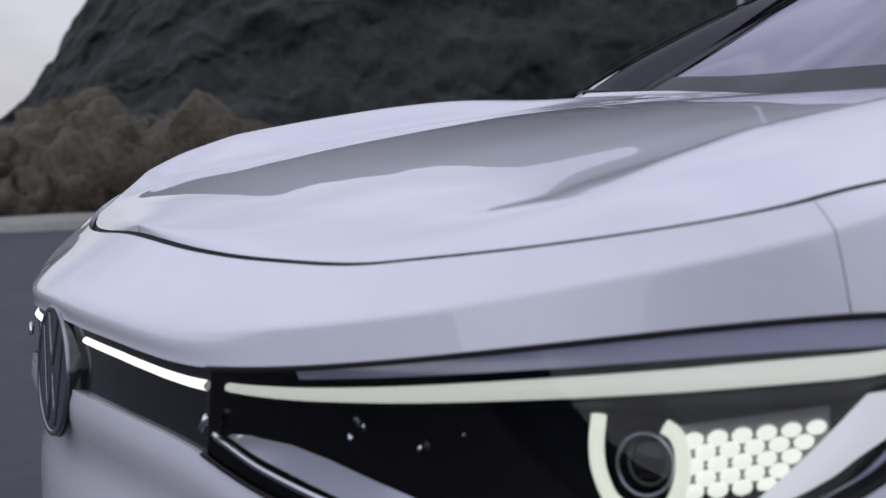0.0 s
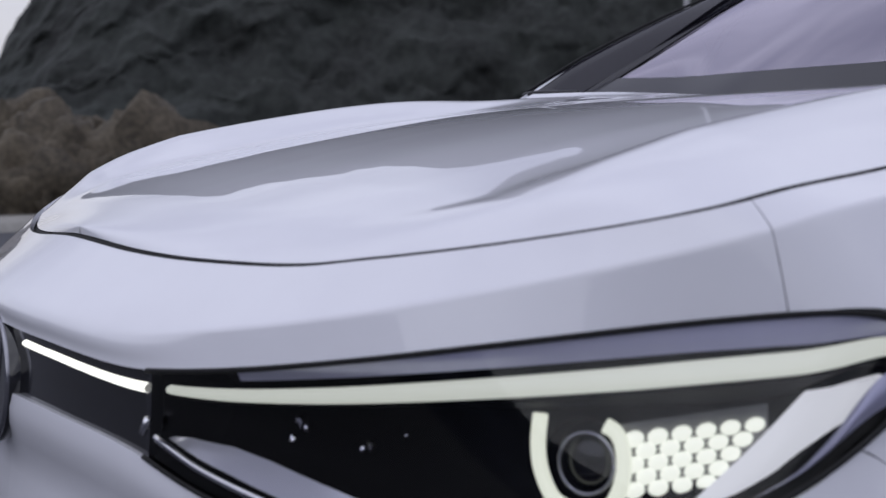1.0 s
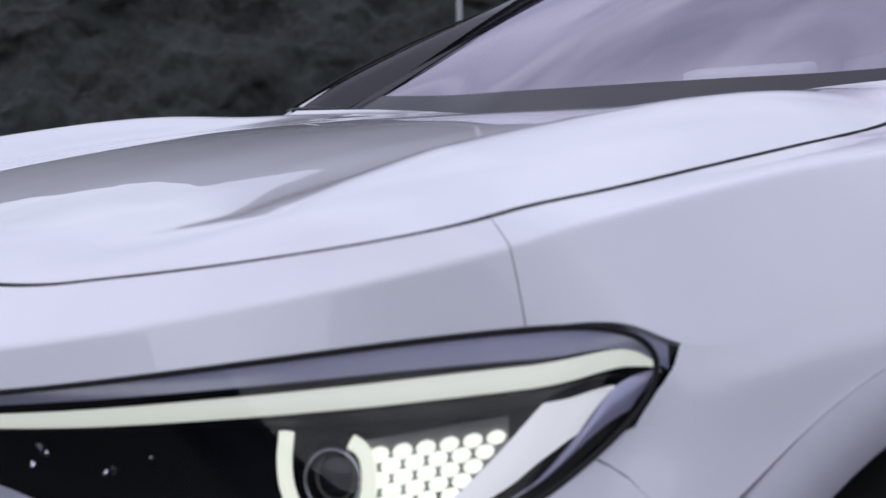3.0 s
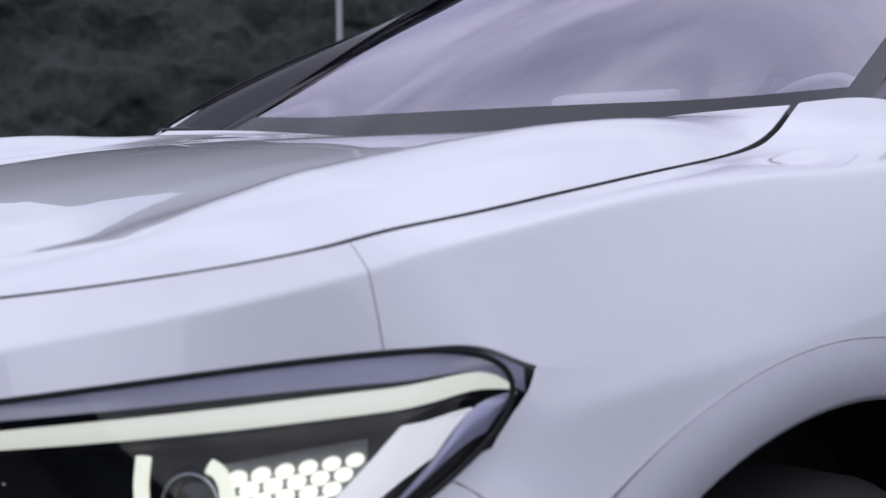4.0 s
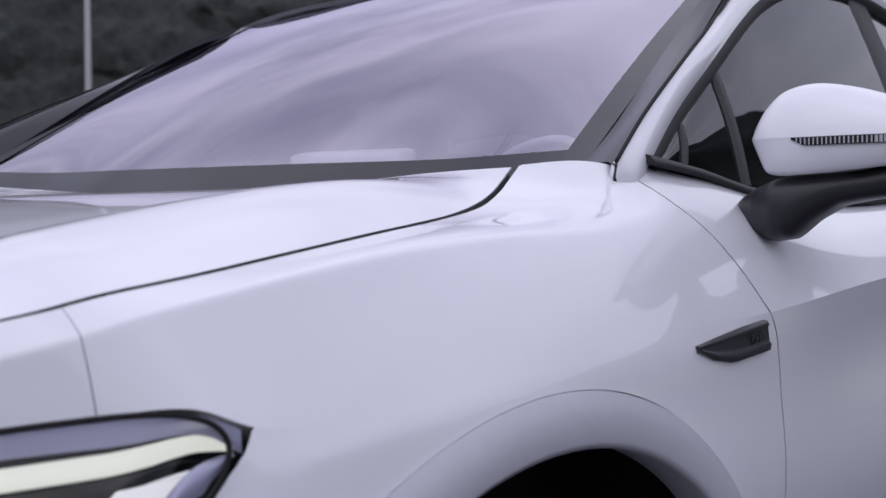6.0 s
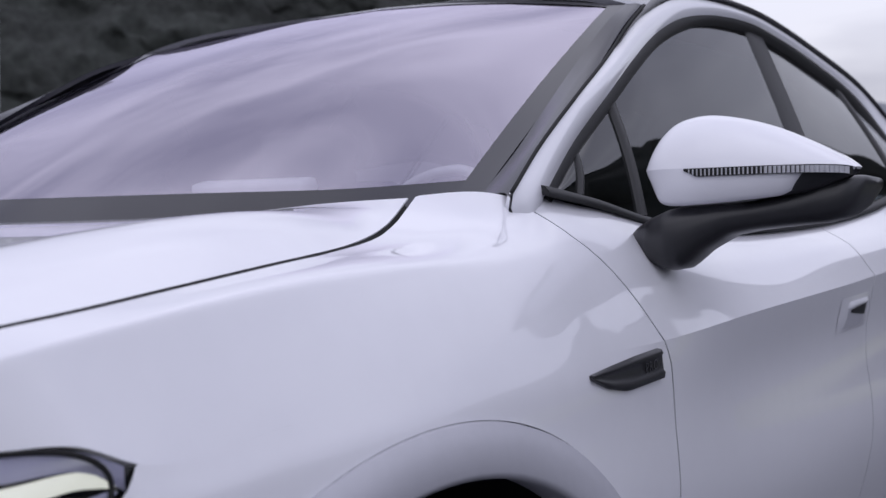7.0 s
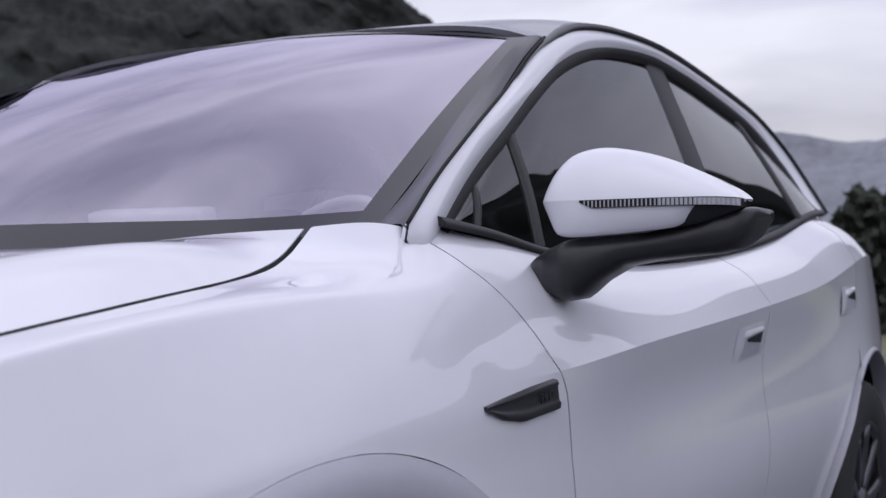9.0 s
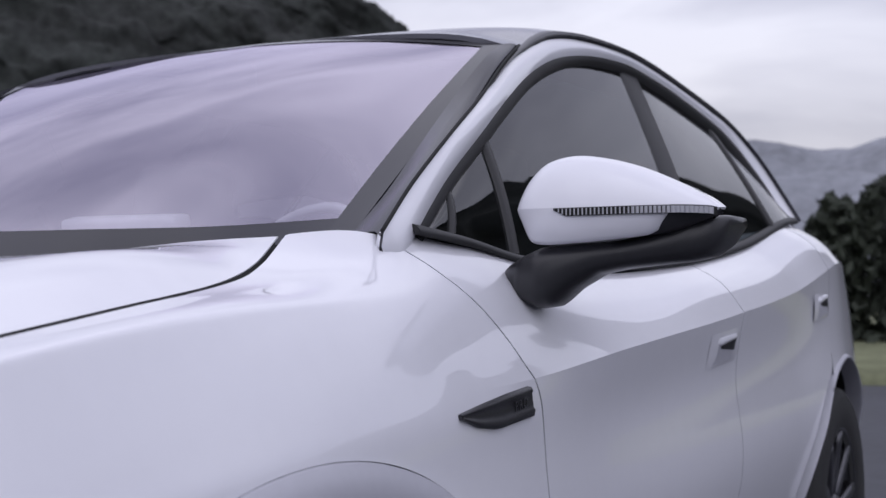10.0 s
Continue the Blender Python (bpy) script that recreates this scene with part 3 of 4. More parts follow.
def roof():
    ys = [(0, 1.285, 1.524), (0, 1.50, 1.566), (0, 1.75, 1.592), (0, 2.10, 1.598), (0, 2.45, 1.560), (0, 2.80, 1.500), (0, 3.10, 1.405), (0, 3.35, 1.27), (0, 3.50, 1.15)]
    c = even(ys, 60)
    e = even(BW[6:], 60) - [.002, 0, .002]
    e[0] = np.array(HEAD[0]) + [.004, 0, .002]
    P = []
    for k, (a, b) in enumerate(zip(c, e)):
        P.append([(b[0] * t, a[1] + (b[1] - a[1]) * t ** 2, a[2] + (b[2] - a[2]) * (.55 * t ** 2 + .45 * t ** 6)) for t in np.abs(np.linspace(-1, 1, 25))])
        for i, t in enumerate(np.linspace(-1, 1, 25)):
            P[-1][i] = (b[0] * t, *P[-1][i][1:])
    part("roof", sheet(np.array(P), .01, centre=(0, 2, 0)), ROOFM, car, "dark gloss roof panel, greyed for the sky's sheen")


windscreen(), pillars(1), pillars(-1), roof()


def arch_flare(s, k):
    yc, zc, a, b = ARCH[k]
    P = []
    inner_a, inner_b = (.49, .432) if k == 0 else (.445, .428)
    for t in np.linspace(math.radians(-6), math.radians(186), 60):
        cy, sz = -math.cos(t), math.sin(t)
        yo, zo = yc + (a if cy > 0 else FORE[k] * a) * cy, zc + b * sz
        yi, zi = (.01 if k == 0 else yc) + inner_a * cy, zc + inner_b * sz
        vo = float(np.interp(zo, (.28, .60, .80, .87), (5, 4, 3, 2.2)))
        xo = skin(along(yo, vo), vo)[0]
        vi = float(np.interp(zi, (.28, .60, .80, .87), (5, 4, 3, 2.2)))
        xi = skin(along(yi, vi), vi)[0] + .016
        P.append([(xo - .004, yo, zo), (xo + .006, yo * .97 + yi * .03, zo * .97 + zi * .03), (xo * .6 + xi * .4 + .006, yo * .6 + yi * .4, zo * .6 + zi * .4),
                  (xi, yo * .12 + yi * .88, zo * .12 + zi * .88), (xi - .004, yi, zi), (xi - .05, yi, zi + .004)])
    part("arch_flare", flip(sheet(np.array(P)), s), CLAD, car, "grey plastic wheel arch flare")
    Q = []
    for t in np.linspace(math.radians(-6), math.radians(186), 40):
        y, z = yc - (inner_a + .03) * math.cos(t), zc + (inner_b + .03) * math.sin(t)
        Q.append([(.86, y, z), (.62, y, z)])
    part("arch_liner", flip(sheet(np.array(Q), centre=(.7, yc, 2)), s), DARK, car, "black wheel arch liner")


for s in (1, -1):
    arch_flare(s, 0), arch_flare(s, 1)


# ---------- front: grille band, emblem, light bar, lamps ----------
def band_front():
    rows = np.array([[deep(u, v, .007) for v in np.linspace(1.99, 3.01, 9)] for u in np.linspace(0, 2.10, 40)])
    M = rows[1:][::-1] * [-1, 1, 1]
    g = part("grille_band", sheet(np.concatenate([M, rows])), BLACK, car, "gloss black band across the nose")
    return g


def drop_row(u, drop):
    """The row that lies drop metres below the upper edge of the lamp at station u."""
    h = skin(u, 2)[2] - skin(u, 3)[2]
    return 2 + drop / max(h, .02)


def light_bar(g):
    for s in (1, -1):
        P = []
        for u in np.linspace(.60, 2.06, 40):
            t = (u - .60) / 1.46
            a, b = drop_row(u, .0125 + .002 * t), drop_row(u, .0225 + .004 * t)
            P.append([deep(u, v, d) for v, d in zip(np.linspace(a, b, 5), (.0068, .003, .002, .003, .0068))])
        part("light_bar", flip(sheet(np.array(P)), s), DRLW, g, "glowing white light bar")


def emblem():
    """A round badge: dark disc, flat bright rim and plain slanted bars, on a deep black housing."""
    c, R = np.array((0, -.850, .763)), .0725
    tilt = radians(4)
    def at(x, z, d):
        return c + np.array((x, d * math.cos(tilt) + z * math.sin(tilt), z * math.cos(tilt) - d * math.sin(tilt)))
    ring = np.linspace(0, 2 * math.pi, 65)
    e = part("emblem", sheet(np.array([[at(r * math.cos(w), r * math.sin(w), -.001) for r in np.linspace(.001, R * .95, 5)] for w in ring])), BLACK, car, "round dark emblem with a bright rim")
    part("rim", sheet(np.array([[at(r * R * math.cos(w), r * R * math.sin(w), d) for r, d in ((.90, 0), (.915, -.0022), (.985, -.0022), (1.0, 0), (1.0, .004))] for w in ring])), DULL, e, "polished metal rim")
    part("housing", sheet(np.array([[at(r * R * math.cos(w), r * R * math.sin(w) + .004 * (d > .01), d) for r, d in ((1.0, .002), (1.03, .006), (1.04, .016), (1.02, .030))] for w in ring])), BLACK, e, "gloss black emblem housing")
    for x0, z0, x1, z1 in ((-.046, .046, -.018, -.058), (.046, .046, .018, -.058), (-.018, -.058, 0, -.004), (.018, -.058, 0, -.004), (-.022, .062, 0, .006), (.022, .062, 0, .006)):
        t = np.linspace(0, 1, 4)[:, None]
        A = np.array((x0, z0)) + (np.array((x1, z1)) - np.array((x0, z0))) * t
        P = np.array([[at(x + o, z, d) for o, d in ((-.0042, -.0012), (-.0034, -.0024), (.0034, -.0024), (.0042, -.0012))] for x, z in A])
        part("bar", sheet(P, .001), DULL, e, "bright plain bar")


def ribbon(u0, u1, n, d0, d1, dep0, dep1, steps=5):
    """A strip inside the lamp: drops below its upper edge and depths, each a function of 0 .. 1 along it."""
    P = []
    for k in np.linspace(0, 1, n):
        u = u0 + (u1 - u0) * k
        P.append([deep(u, drop_row(u, d0(k) + (d1(k) - d0(k)) * j), dep0 + (dep1 - dep0) * j) for j in np.linspace(0, 1, steps)])
    return np.array(P)


def lerp(*ab):
    xs, vs = ab[0::2], ab[1::2]
    return lambda k: float(np.interp(k, xs, vs))


def lamp(s):
    L = new("headlamp")
    L.parent = car
    tagged(L, "swept headlamp with glowing strip, ring and honeycomb cells")
    U0, U1 = 2.12, 7.87
    us = np.linspace(U0, U1, 70)
    tub = np.array([[deep(u, 2.0 + (lamp_low(u) - 2) * b, .012 + .068 * math.sin(math.pi * b) ** .35 * min(1, (U1 - u) * .9 + .05, (u - U0) * 4 + .1)) for b in np.linspace(0, 1, 22)] for u in us])
    part("housing", flip(sheet(tub), s), LAMPBLK, L, "black lamp housing")
    cov = part("cover", flip(sheet(np.array([[deep(u, 2.0 + (lamp_low(u) - 2) * b, .0025 - .002 * math.sin(math.pi * b)) for b in np.linspace(.0, 1, 18)] for u in us])), s), LENS, L, "clear plastic lamp cover")
    cov.visible_shadow = False
    rimA = [skin(u, 2.01) + [.001, -.0006, 0] for u in us if u < 7.86]
    rimB = [skin(u, lamp_low(u) - .01) + [.001, -.0006, 0] for u in us[::-1] if u < 7.86]
    def eased(P, k=3):
        P = np.array(P)
        Q = P.copy()
        for _ in range(k):
            Q[1:-1] = (Q[:-2] + Q[1:-1] * 2 + Q[2:]) / 4
        return Q
    part("seal", flip(tube(eased(even(np.array(rimA + rimB), 150), 24), .0024, 6, up=(.8, -.6, .1)), s), DARK, L, "black rubber seal round the lamp")
    # running light, thicker outwards and pointed at its end
    P = ribbon(2.28, 7.55, 70, lerp(0, .0165, .3, .0225, .6, .0265, .8, .026, .92, .024, 1, .030), lerp(0, .0265, .3, .036, .6, .043, .8, .044, .92, .041, 1, .034), .010, .010, 7)
    for j, d in enumerate((.004, .001, 0, 0, 0, .001, .004)):
        P[:, j, 1] += d
    part("running_light", flip(sheet(P), s), DRLM, L, "glowing pale running-light strip")
    P = ribbon(3.2, 7.75, 50, lerp(0, .003, 1, .004), lerp(0, .012, .3, .017, .7, .023, .9, .024, 1, .030), .003, .0085)
    # stands for the sky mirrored in the black upper edge
    part("upper_bezel", flip(sheet(P), s), BEZEL, L, "smooth bezel, the reflected sky put into its lilac colour")
    P = ribbon(2.3, 7.2, 50, lerp(0, .029, .3, .038, .6, .046, 1, .048), lerp(0, .033, .3, .042, .6, .051, 1, .054), .012, .055)
    part("inner_shelf", flip(sheet(P), s), LAMPBLK, L)
    # lower bright strip and pale ledge
    A = [deep(u, float(np.interp(u, (2.2, 3.7, 5.3), (2.79, 2.88, 2.955))), .004) for u in np.linspace(2.25, 5.3, 40)]
    part("lower_strip", flip(tube(A, .0042, 6), s), CHROME, L, "polished strip along the lower edge")
    def ledge(u, j):
        low = float(np.interp(u, (2.45, 3.2, 3.7, 4.7), (2.73, 2.78, 2.83, 2.89)))
        top = float(np.interp(u, (2.45, 2.72, 3.2, 3.5, 4.0, 4.7), (2.72, 2.65, 2.60, 2.625, 2.71, 2.87)))
        return deep(u, low + (top - low) * j, .004 + .006 * j)
    Q = np.array([[ledge(u, j) for j in np.linspace(0, 1, 6)] for u in np.linspace(2.46, 4.7, 44)])
    part("lower_ledge", flip(sheet(Q), s), LEDGE, L, "pale satin ledge inside the lamp")
    # projector with its open ring
    c, nrm = np.array((.697, -.566, .764)), np.array((.62, -.76, .05))
    nrm /= np.linalg.norm(nrm)
    ax = np.cross((0, 0, 1), nrm)
    ax /= np.linalg.norm(ax)
    up = np.cross(nrm, ax)
    if np.dot(ax, (1, 0, 0)) < 0:
        ax = -ax
    def loc(x, z, d=0):
        return c + ax * x + up * z + nrm * d
    ring = [loc(-.0325, .033), loc(-.0345, .010), loc(-.0315, -.012), loc(-.020, -.033), loc(.004, -.040), loc(.022, -.034), loc(.0315, -.012), loc(.0315, .010), loc(.026, .022), loc(.018, .027)]
    path = even(ring, 60)
    part("ring_light", flip(tube(path, .0062, 8, 1.0, up=nrm), s), RINGM, L, "glowing open ring round the projector")
    bowl = np.array([[loc(r * math.cos(w), r * 1.12 * math.sin(w), d) for r, d in ((.028, -.003), (.026, -.010), (.024, -.022))] for w in np.linspace(0, 2 * math.pi, 40)])
    part("projector_bezel", flip(sheet(bowl), s), LAMPBLK, L, "black projector bezel")
    part("projector_rim", flip(tube([loc(.0212 * math.cos(w) + .004, .0235 * math.sin(w) - .002, .003) for w in np.linspace(0, 2 * math.pi, 41)], .0012, 6, up=nrm), s), SILVER, L, "thin metal rim")
    lens = np.array([[loc(.004 + .020 * math.sin(q) * math.cos(w), -.002 + .0225 * math.sin(q) * math.sin(w), -.012 + .012 * math.cos(q)) for q in np.linspace(.01, math.pi / 2, 8)] for w in np.linspace(0, 2 * math.pi, 33)])
    part("projector_lens", flip(sheet(lens), s), LENSBLK, L, "dark glass projector lens")
    # honeycomb of small lit cells on a grey plate
    o, r_, d_ = np.array((.723, -.537, .780)), np.array((.062, .079, .015)), np.array((.001, 0, -.036))
    ln = np.linalg.norm(r_)
    ra, da = r_ / ln, np.array((0, 0, -1.0))
    face = np.cross(ra, da)
    if np.dot(face, (1, -1, 0)) < 0:
        face = -face
    plate = np.array([[o + ra * a + da * b - face * .006 for b in (-.012, .01, .05)] for a in np.linspace(-.012, .10, 8)])
    part("matrix_plate", flip(sheet(plate), s), PLATE, L, "grey plate behind the cells")
    for j in range(5):
        for i in range(7):
            a = i * .0180 + (j % 2) * .0090
            b = j * .0098 + a * .02
            if a > .103 - max(0, b - .004) * 1.35:
                continue
            k = o + ra * a + da * b
            rx, rz = .0080 * (1 - .010 * i), .0064 * (1 - .03 * i)
            hexa = [[k + ra * rx * f * math.cos(w) + da * rz * f * math.sin(w) + face * d for f, d in ((1, -.002), (.95, .0005), (.6, .0018), (.01, .002))] for w in np.linspace(0, 2 * math.pi, 13)]
            part("matrix_cell", flip(sheet(np.array(hexa)), s), CELLM, L)
    # bright blade at the outer end
    W = [(.797, -.437, .817), (.827, -.387, .826), (.810, -.414, .784), (.779, -.465, .737), (.753, -.505, .737), (.776, -.470, .776)]
    A, B = even([W[0], W[5], W[4]], 16), even([W[1], W[2], W[3]], 16)
    n_ = np.array((.75, -.55, .1))
    P = np.array([[a * (1 - j) + b * j + n_ * (.006 + .007 * math.sin(math.pi * j)) for j in np.linspace(0, 1, 7)] for a, b in zip(A, B)])
    part("blade", flip(sheet(P, .006), s), BLADE, L, "glowing pale blade-shaped light guide")
    us2 = np.linspace(5.7, 7.55, 40)
    v0 = np.interp(us2, (5.7, 6.35, 6.8, 7.2, 7.55), (2.93, 2.84, 2.70, 2.62, 2.50))
    P = np.array([[deep(u, a + (lamp_low(u) - .09 - a) * j, .0075 - .003 * math.sin(math.pi * j)) for j in np.linspace(0, 1, 6)] for u, a in zip(us2, v0)])
    part("outer_bezel", flip(sheet(P), s), BEZEL, L, "smooth grey bezel beside the blade")
    for x, y, z, r in ((.483, -.700, .774, .0065), (.487, -.697, .769, .004), (.470, -.702, .757, .004), (.548, -.668, .761, .0045), (.540, -.672, .757, .003), (.575, -.650, .772, .0025)):
        bm = bmesh.new()
        bmesh.ops.create_icosphere(bm, subdivisions=2, radius=r)
        for vt in bm.verts:
            vt.co *= 1 + .35 * noise.noise(vt.co * 400 + Vector((x, y, z)) * 90)
        bmesh.ops.translate(bm, vec=(s * x, y, z), verts=bm.verts)
        part("reflector_jewel", bm, CHROME, L, "small faceted reflector", smooth=False)
    part("clip", flip(tube([(.374, -.797, .770), (.364, -.800, .756)], .0035, 6), s), CHROME, L, "small bright clip")


DULL = material("dark_chrome", (0.30, 0.30, 0.33), rough=0.18, metal=0.9, var=0.05, vscale=20)
DRLW = glow("bar_light", (1.0, 1.0, 0.93), 1.6)
# lilac of a mirrored sky as base colour; the outer bezel shares it
BEZEL = material("bezel_sky_lilac", (0.56, 0.56, 0.72), rough=0.2, metal=0.3, coat=0.5, var=0.05, vscale=12)
LAMPBLK = material("lamp_black", (0.002, 0.002, 0.0025), rough=0.6, var=0.2, vscale=20, spec=0.08)
LENSBLK = material("projector_glass", (0.004, 0.004, 0.005), rough=0.04)
LEDGE = material("satin_ledge", (0.88, 0.88, 0.95), rough=0.3, metal=0.5, coat=0.5, var=0.05, vscale=20)
PLATE = material("grey_plate", (0.20, 0.20, 0.20), rough=0.4, metal=0.5, var=0.1, vscale=60)
BLADE = glow("lit_blade", (0.93, 0.95, 1.0), 0.66)
light_bar(band_front())
emblem()
lamp(1), lamp(-1)


# ---------- side details ----------
def side_badge(s):
    def on(y, z, d):
        v = float(np.interp(z, (.80, .889, 1.0), (3, 2, 1.1)))
        p = skin(along(y, v), v)
        return np.array((p[0] + d, y, z))
    top = [(.352, .867), (.42, .873), (.50, .8795), (.575, .884)]
    bot = [(.352, .861), (.40, .846), (.455, .838), (.578, .843)]
    ty, by = np.array(top), np.array(bot)
    def edge(pts, t):
        t = t * (len(pts) - 1)
        i = min(int(t), len(pts) - 2)
        return pts[i] + (pts[i + 1] - pts[i]) * (t - i)
    P = []
    for t in np.linspace(0, 1, 26):
        a, b = edge(ty, t), edge(by, t)
        P.append([on(*(a + (b - a) * k), d) for k, d in ((0, 0), (.03, .006), (.16, .008), (.22, .0055), (.70, .0055), (.78, .008), (.97, .006), (1, 0))])
    b = part("side_badge", flip(sheet(np.array(P), .004), s), PLASTIC, car, "black plastic badge on the wing")
    cu = bpy.data.curves.new("lettering", "FONT")
    cu.body, cu.size, cu.extrude, cu.space_character = "PRO", .019, .0006, 1.25
    tmp = bpy.data.objects.new("tmp", cu)
    scene.collection.objects.link(tmp)
    bpy.context.view_layer.update()
    me = bpy.data.meshes.new_from_object(tmp.evaluated_get(bpy.context.evaluated_depsgraph_get()))
    bpy.data.objects.remove(tmp)
    me.materials.append(BLACK)
    t = new("lettering", me)
    t.parent = b
    tagged(t, "raised black letters PRO")
    p = on(.510, .857, .0066)
    m = Matrix(((0, 0, s, 0), (s, 0, 0, 0), (0, 1, 0, 0), (0, 0, 0, 1)))
    y0 = .510 if s > 0 else .572
    t.matrix_world = Matrix.Translation((s * p[0], y0, .856)) @ Matrix.Rotation(radians(4.5 * s), 4, "X") @ m


def handle(s, y0, y1, z0, slope):
    """A flush pull: a raised frame; dark and grey sheets paint the shade below it."""
    def on(y, z, d):
        v = float(np.interp(z, (.60, .81, .93, .99), (4, 3, 2.05, 1.9)))
        p = skin(along(y, v), v)
        return np.array((p[0] + d, y, z))
    def bent(fn, ya, yb, d):
        return np.array([[on(y, lo + (hi - lo) * k + slope * (y - y0), .0003 + dd * min(1, 5 * (y - ya) / (yb - ya), 5 * (yb - y) / (yb - ya))) for k, dd in zip(np.linspace(0, 1, 6), d)] for y in np.linspace(ya, yb, 16) for lo, hi in (fn(y),)])
    L = y1 - y0
    h = part("door_handle", flip(sheet(bent(lambda y: (z0 - .010, z0 + .060), y0 + .06 * L, y1, (.0002, .0022, .0030, .0030, .0022, .0002))), s), PAINT, car, "white flush door handle with its recess shade laid on as sheets")
    # no hollow is cut: grey and dark sheets carry the recess's shade
    part("recess_floor_shade", flip(sheet(bent(lambda y: (z0 - .002, z0 + .034), y0 + .16 * L, y1 - .08 * L, (.0036,) * 6)), s), CLAD, h, "grey sheet for the shaded floor of the finger recess")
    part("recess_shade", flip(sheet(bent(lambda y: (z0 + .030 - .026 * (y - y0 - .26 * L) / L, z0 + .032 + .012 * (y - y0 - .26 * L) / L), y0 + .26 * L, y1 - .08 * L, (.0046,) * 6)), s), TRIM, h, "dark sheet for the shade in the finger recess")
    part("pull", flip(sheet(bent(lambda y: (z0 + .034 + .010 * (y - y0 - .34 * L) / L, z0 + .050), y0 + .20 * L, y1 - .06 * L, (.004, .0075, .008, .007, .005, .003)), .002), s), PAINT, h)


def mirror(s):
    M = new("door_mirror")
    M.parent = car
    tagged(M, "white door mirror with black arm and indicator strip")
    X = (.860, .866, .880, .903, .940, .985, 1.030, 1.075, 1.110, 1.130, 1.138)
    T = (1.132, 1.155, 1.178, 1.196, 1.203, 1.197, 1.184, 1.164, 1.145, 1.132, 1.126)
    S_ = (1.126, 1.126, 1.126, 1.1262, 1.1265, 1.1272, 1.128, 1.1285, 1.1282, 1.127, 1.1245)
    B = (1.118, 1.106, 1.082, 1.0755, 1.077, 1.0805, 1.085, 1.092, 1.105, 1.114, 1.118)
    D = (.016, .030, .044, .056, .064, .066, .062, .052, .036, .020, .008)
    fine = np.linspace(0, 10, 201)
    X, T, S_, B, D = (spline(np.stack([np.array(q)] * 3, 1), fine)[:, 0] for q in (X, T, S_, B, D))
    xs = np.concatenate([np.linspace(.860, .90, 16), np.linspace(.905, 1.10, 26), np.linspace(1.104, 1.138, 10)])
    def sec(x, which):
        t, m_, b, d = (float(np.interp(x, X, q)) for q in (T, S_, B, D))
        y = .668 + .17 * (x - .86)
        out = []
        if which == "cap":
            for w in np.linspace(0, 1, 14):
                a = w * math.pi / 2
                out.append((x, y - d * math.cos(a) ** .8 * .75 + .02 * w, m_ + (t - m_) * math.sin(a) ** .9))
            for w in np.linspace(.15, 1, 6):
                out.append((x, y + .02 + w * d * 1.1, t - (t - m_) * .10 * w))
        else:
            b2 = m_ - (m_ - b) * math.sqrt(max(0, 1 - max(0, (x - 1.040) / .042) ** 2))
            for w in np.linspace(0, 1, 9):
                out.append((x, y - d * .75 + .006 * w + .012 * w ** 3 + (.005 if which == "core" else 0), m_ - (m_ - (b if which == "core" else b2)) * w))
            out.append((x, y + d * .9, (b if which == "core" else b2) + .004))
        return out
    part("cap", flip(sheet(np.array([sec(x, "cap") for x in xs]), .004, centre=(1.0, .72, 1.12)), s), PAINT, M, "white painted mirror cap")
    lo = np.array([sec(x, "low") for x in np.concatenate([xs[xs < 1.05], np.linspace(1.05, 1.081, 14)])])
    part("lower_shell", flip(sheet(lo, .004, centre=(1.0, .72, 1.14)), s), PAINT, M, "white painted lower shell")
    part("shell_core", flip(sheet(np.array([sec(x, "core") for x in xs if x > .99]), centre=(1.0, .72, 1.14)), s), PLASTIC, M, "black underside of the mirror housing")
    back = np.array([[(x, .668 + .17 * (x - .86) + float(np.interp(x, X, D)) * .95, z) for z in np.linspace(float(np.interp(x, X, B)), float(np.interp(x, X, T)) - .006, 6)] for x in xs])
    part("mirror_glass", flip(sheet(back), s), CHROME, M, "silvered mirror glass")
    # indicator: a dark slot with bright upright ribs, brighter to the tip
    def slot(x, k, d):
        t = (x - .925) / .213
        m_ = float(np.interp(x, X, S_)) - .0006
        dd = float(np.interp(x, X, D))
        return (x, .668 + .17 * (x - .86) - dd * .75 + .0010 - d, m_ - .0115 * k * min(1, t * 9 + .25))
    xs2 = np.linspace(.925, 1.136, 40)
    ind = part("indicator", flip(sheet(np.array([[slot(x, k, .0022) for k in np.linspace(0, 1, 4)] for x in xs2]), .003, centre=(1, .9, 1.12)), s), DARK, M, "indicator strip with upright ribs")
    ribs = []
    for i, x in enumerate(np.linspace(.933, 1.130, 36)):
        w = .0011 + .0010 * (i > 17) + .0006 * (i > 26)
        ribs.append(sheet(np.array([[slot(x + e * w, k, .0030 + (.0014 if e in (-.5, .5) else 0)) for k in (.08, .92)] for e in (-1, -.5, .5, 1)]), .001, centre=(1, .9, 1.12)))
    part("ribs", flip(join(*ribs), s), RIBM, ind, "clear bright ribs")
    # black arm: a long cover under the shell that turns down to the foot on the door
    AX = (.812, .835, .860, .885, .905, .930, .965, 1.00, 1.05, 1.09, 1.115, 1.130, 1.137)
    AT = (1.036, 1.050, 1.062, 1.072, 1.0765, 1.078, 1.080, 1.083, 1.094, 1.110, 1.1155, 1.117, 1.115)
    AB = (1.016, 1.005, .992, .985, .988, 1.012, 1.034, 1.041, 1.047, 1.051, 1.058, 1.074, 1.098)
    AF = (.700, .672, .655, .652, .655, .662, .672, .680, .692, .706, .722, .742, .765)
    P = []
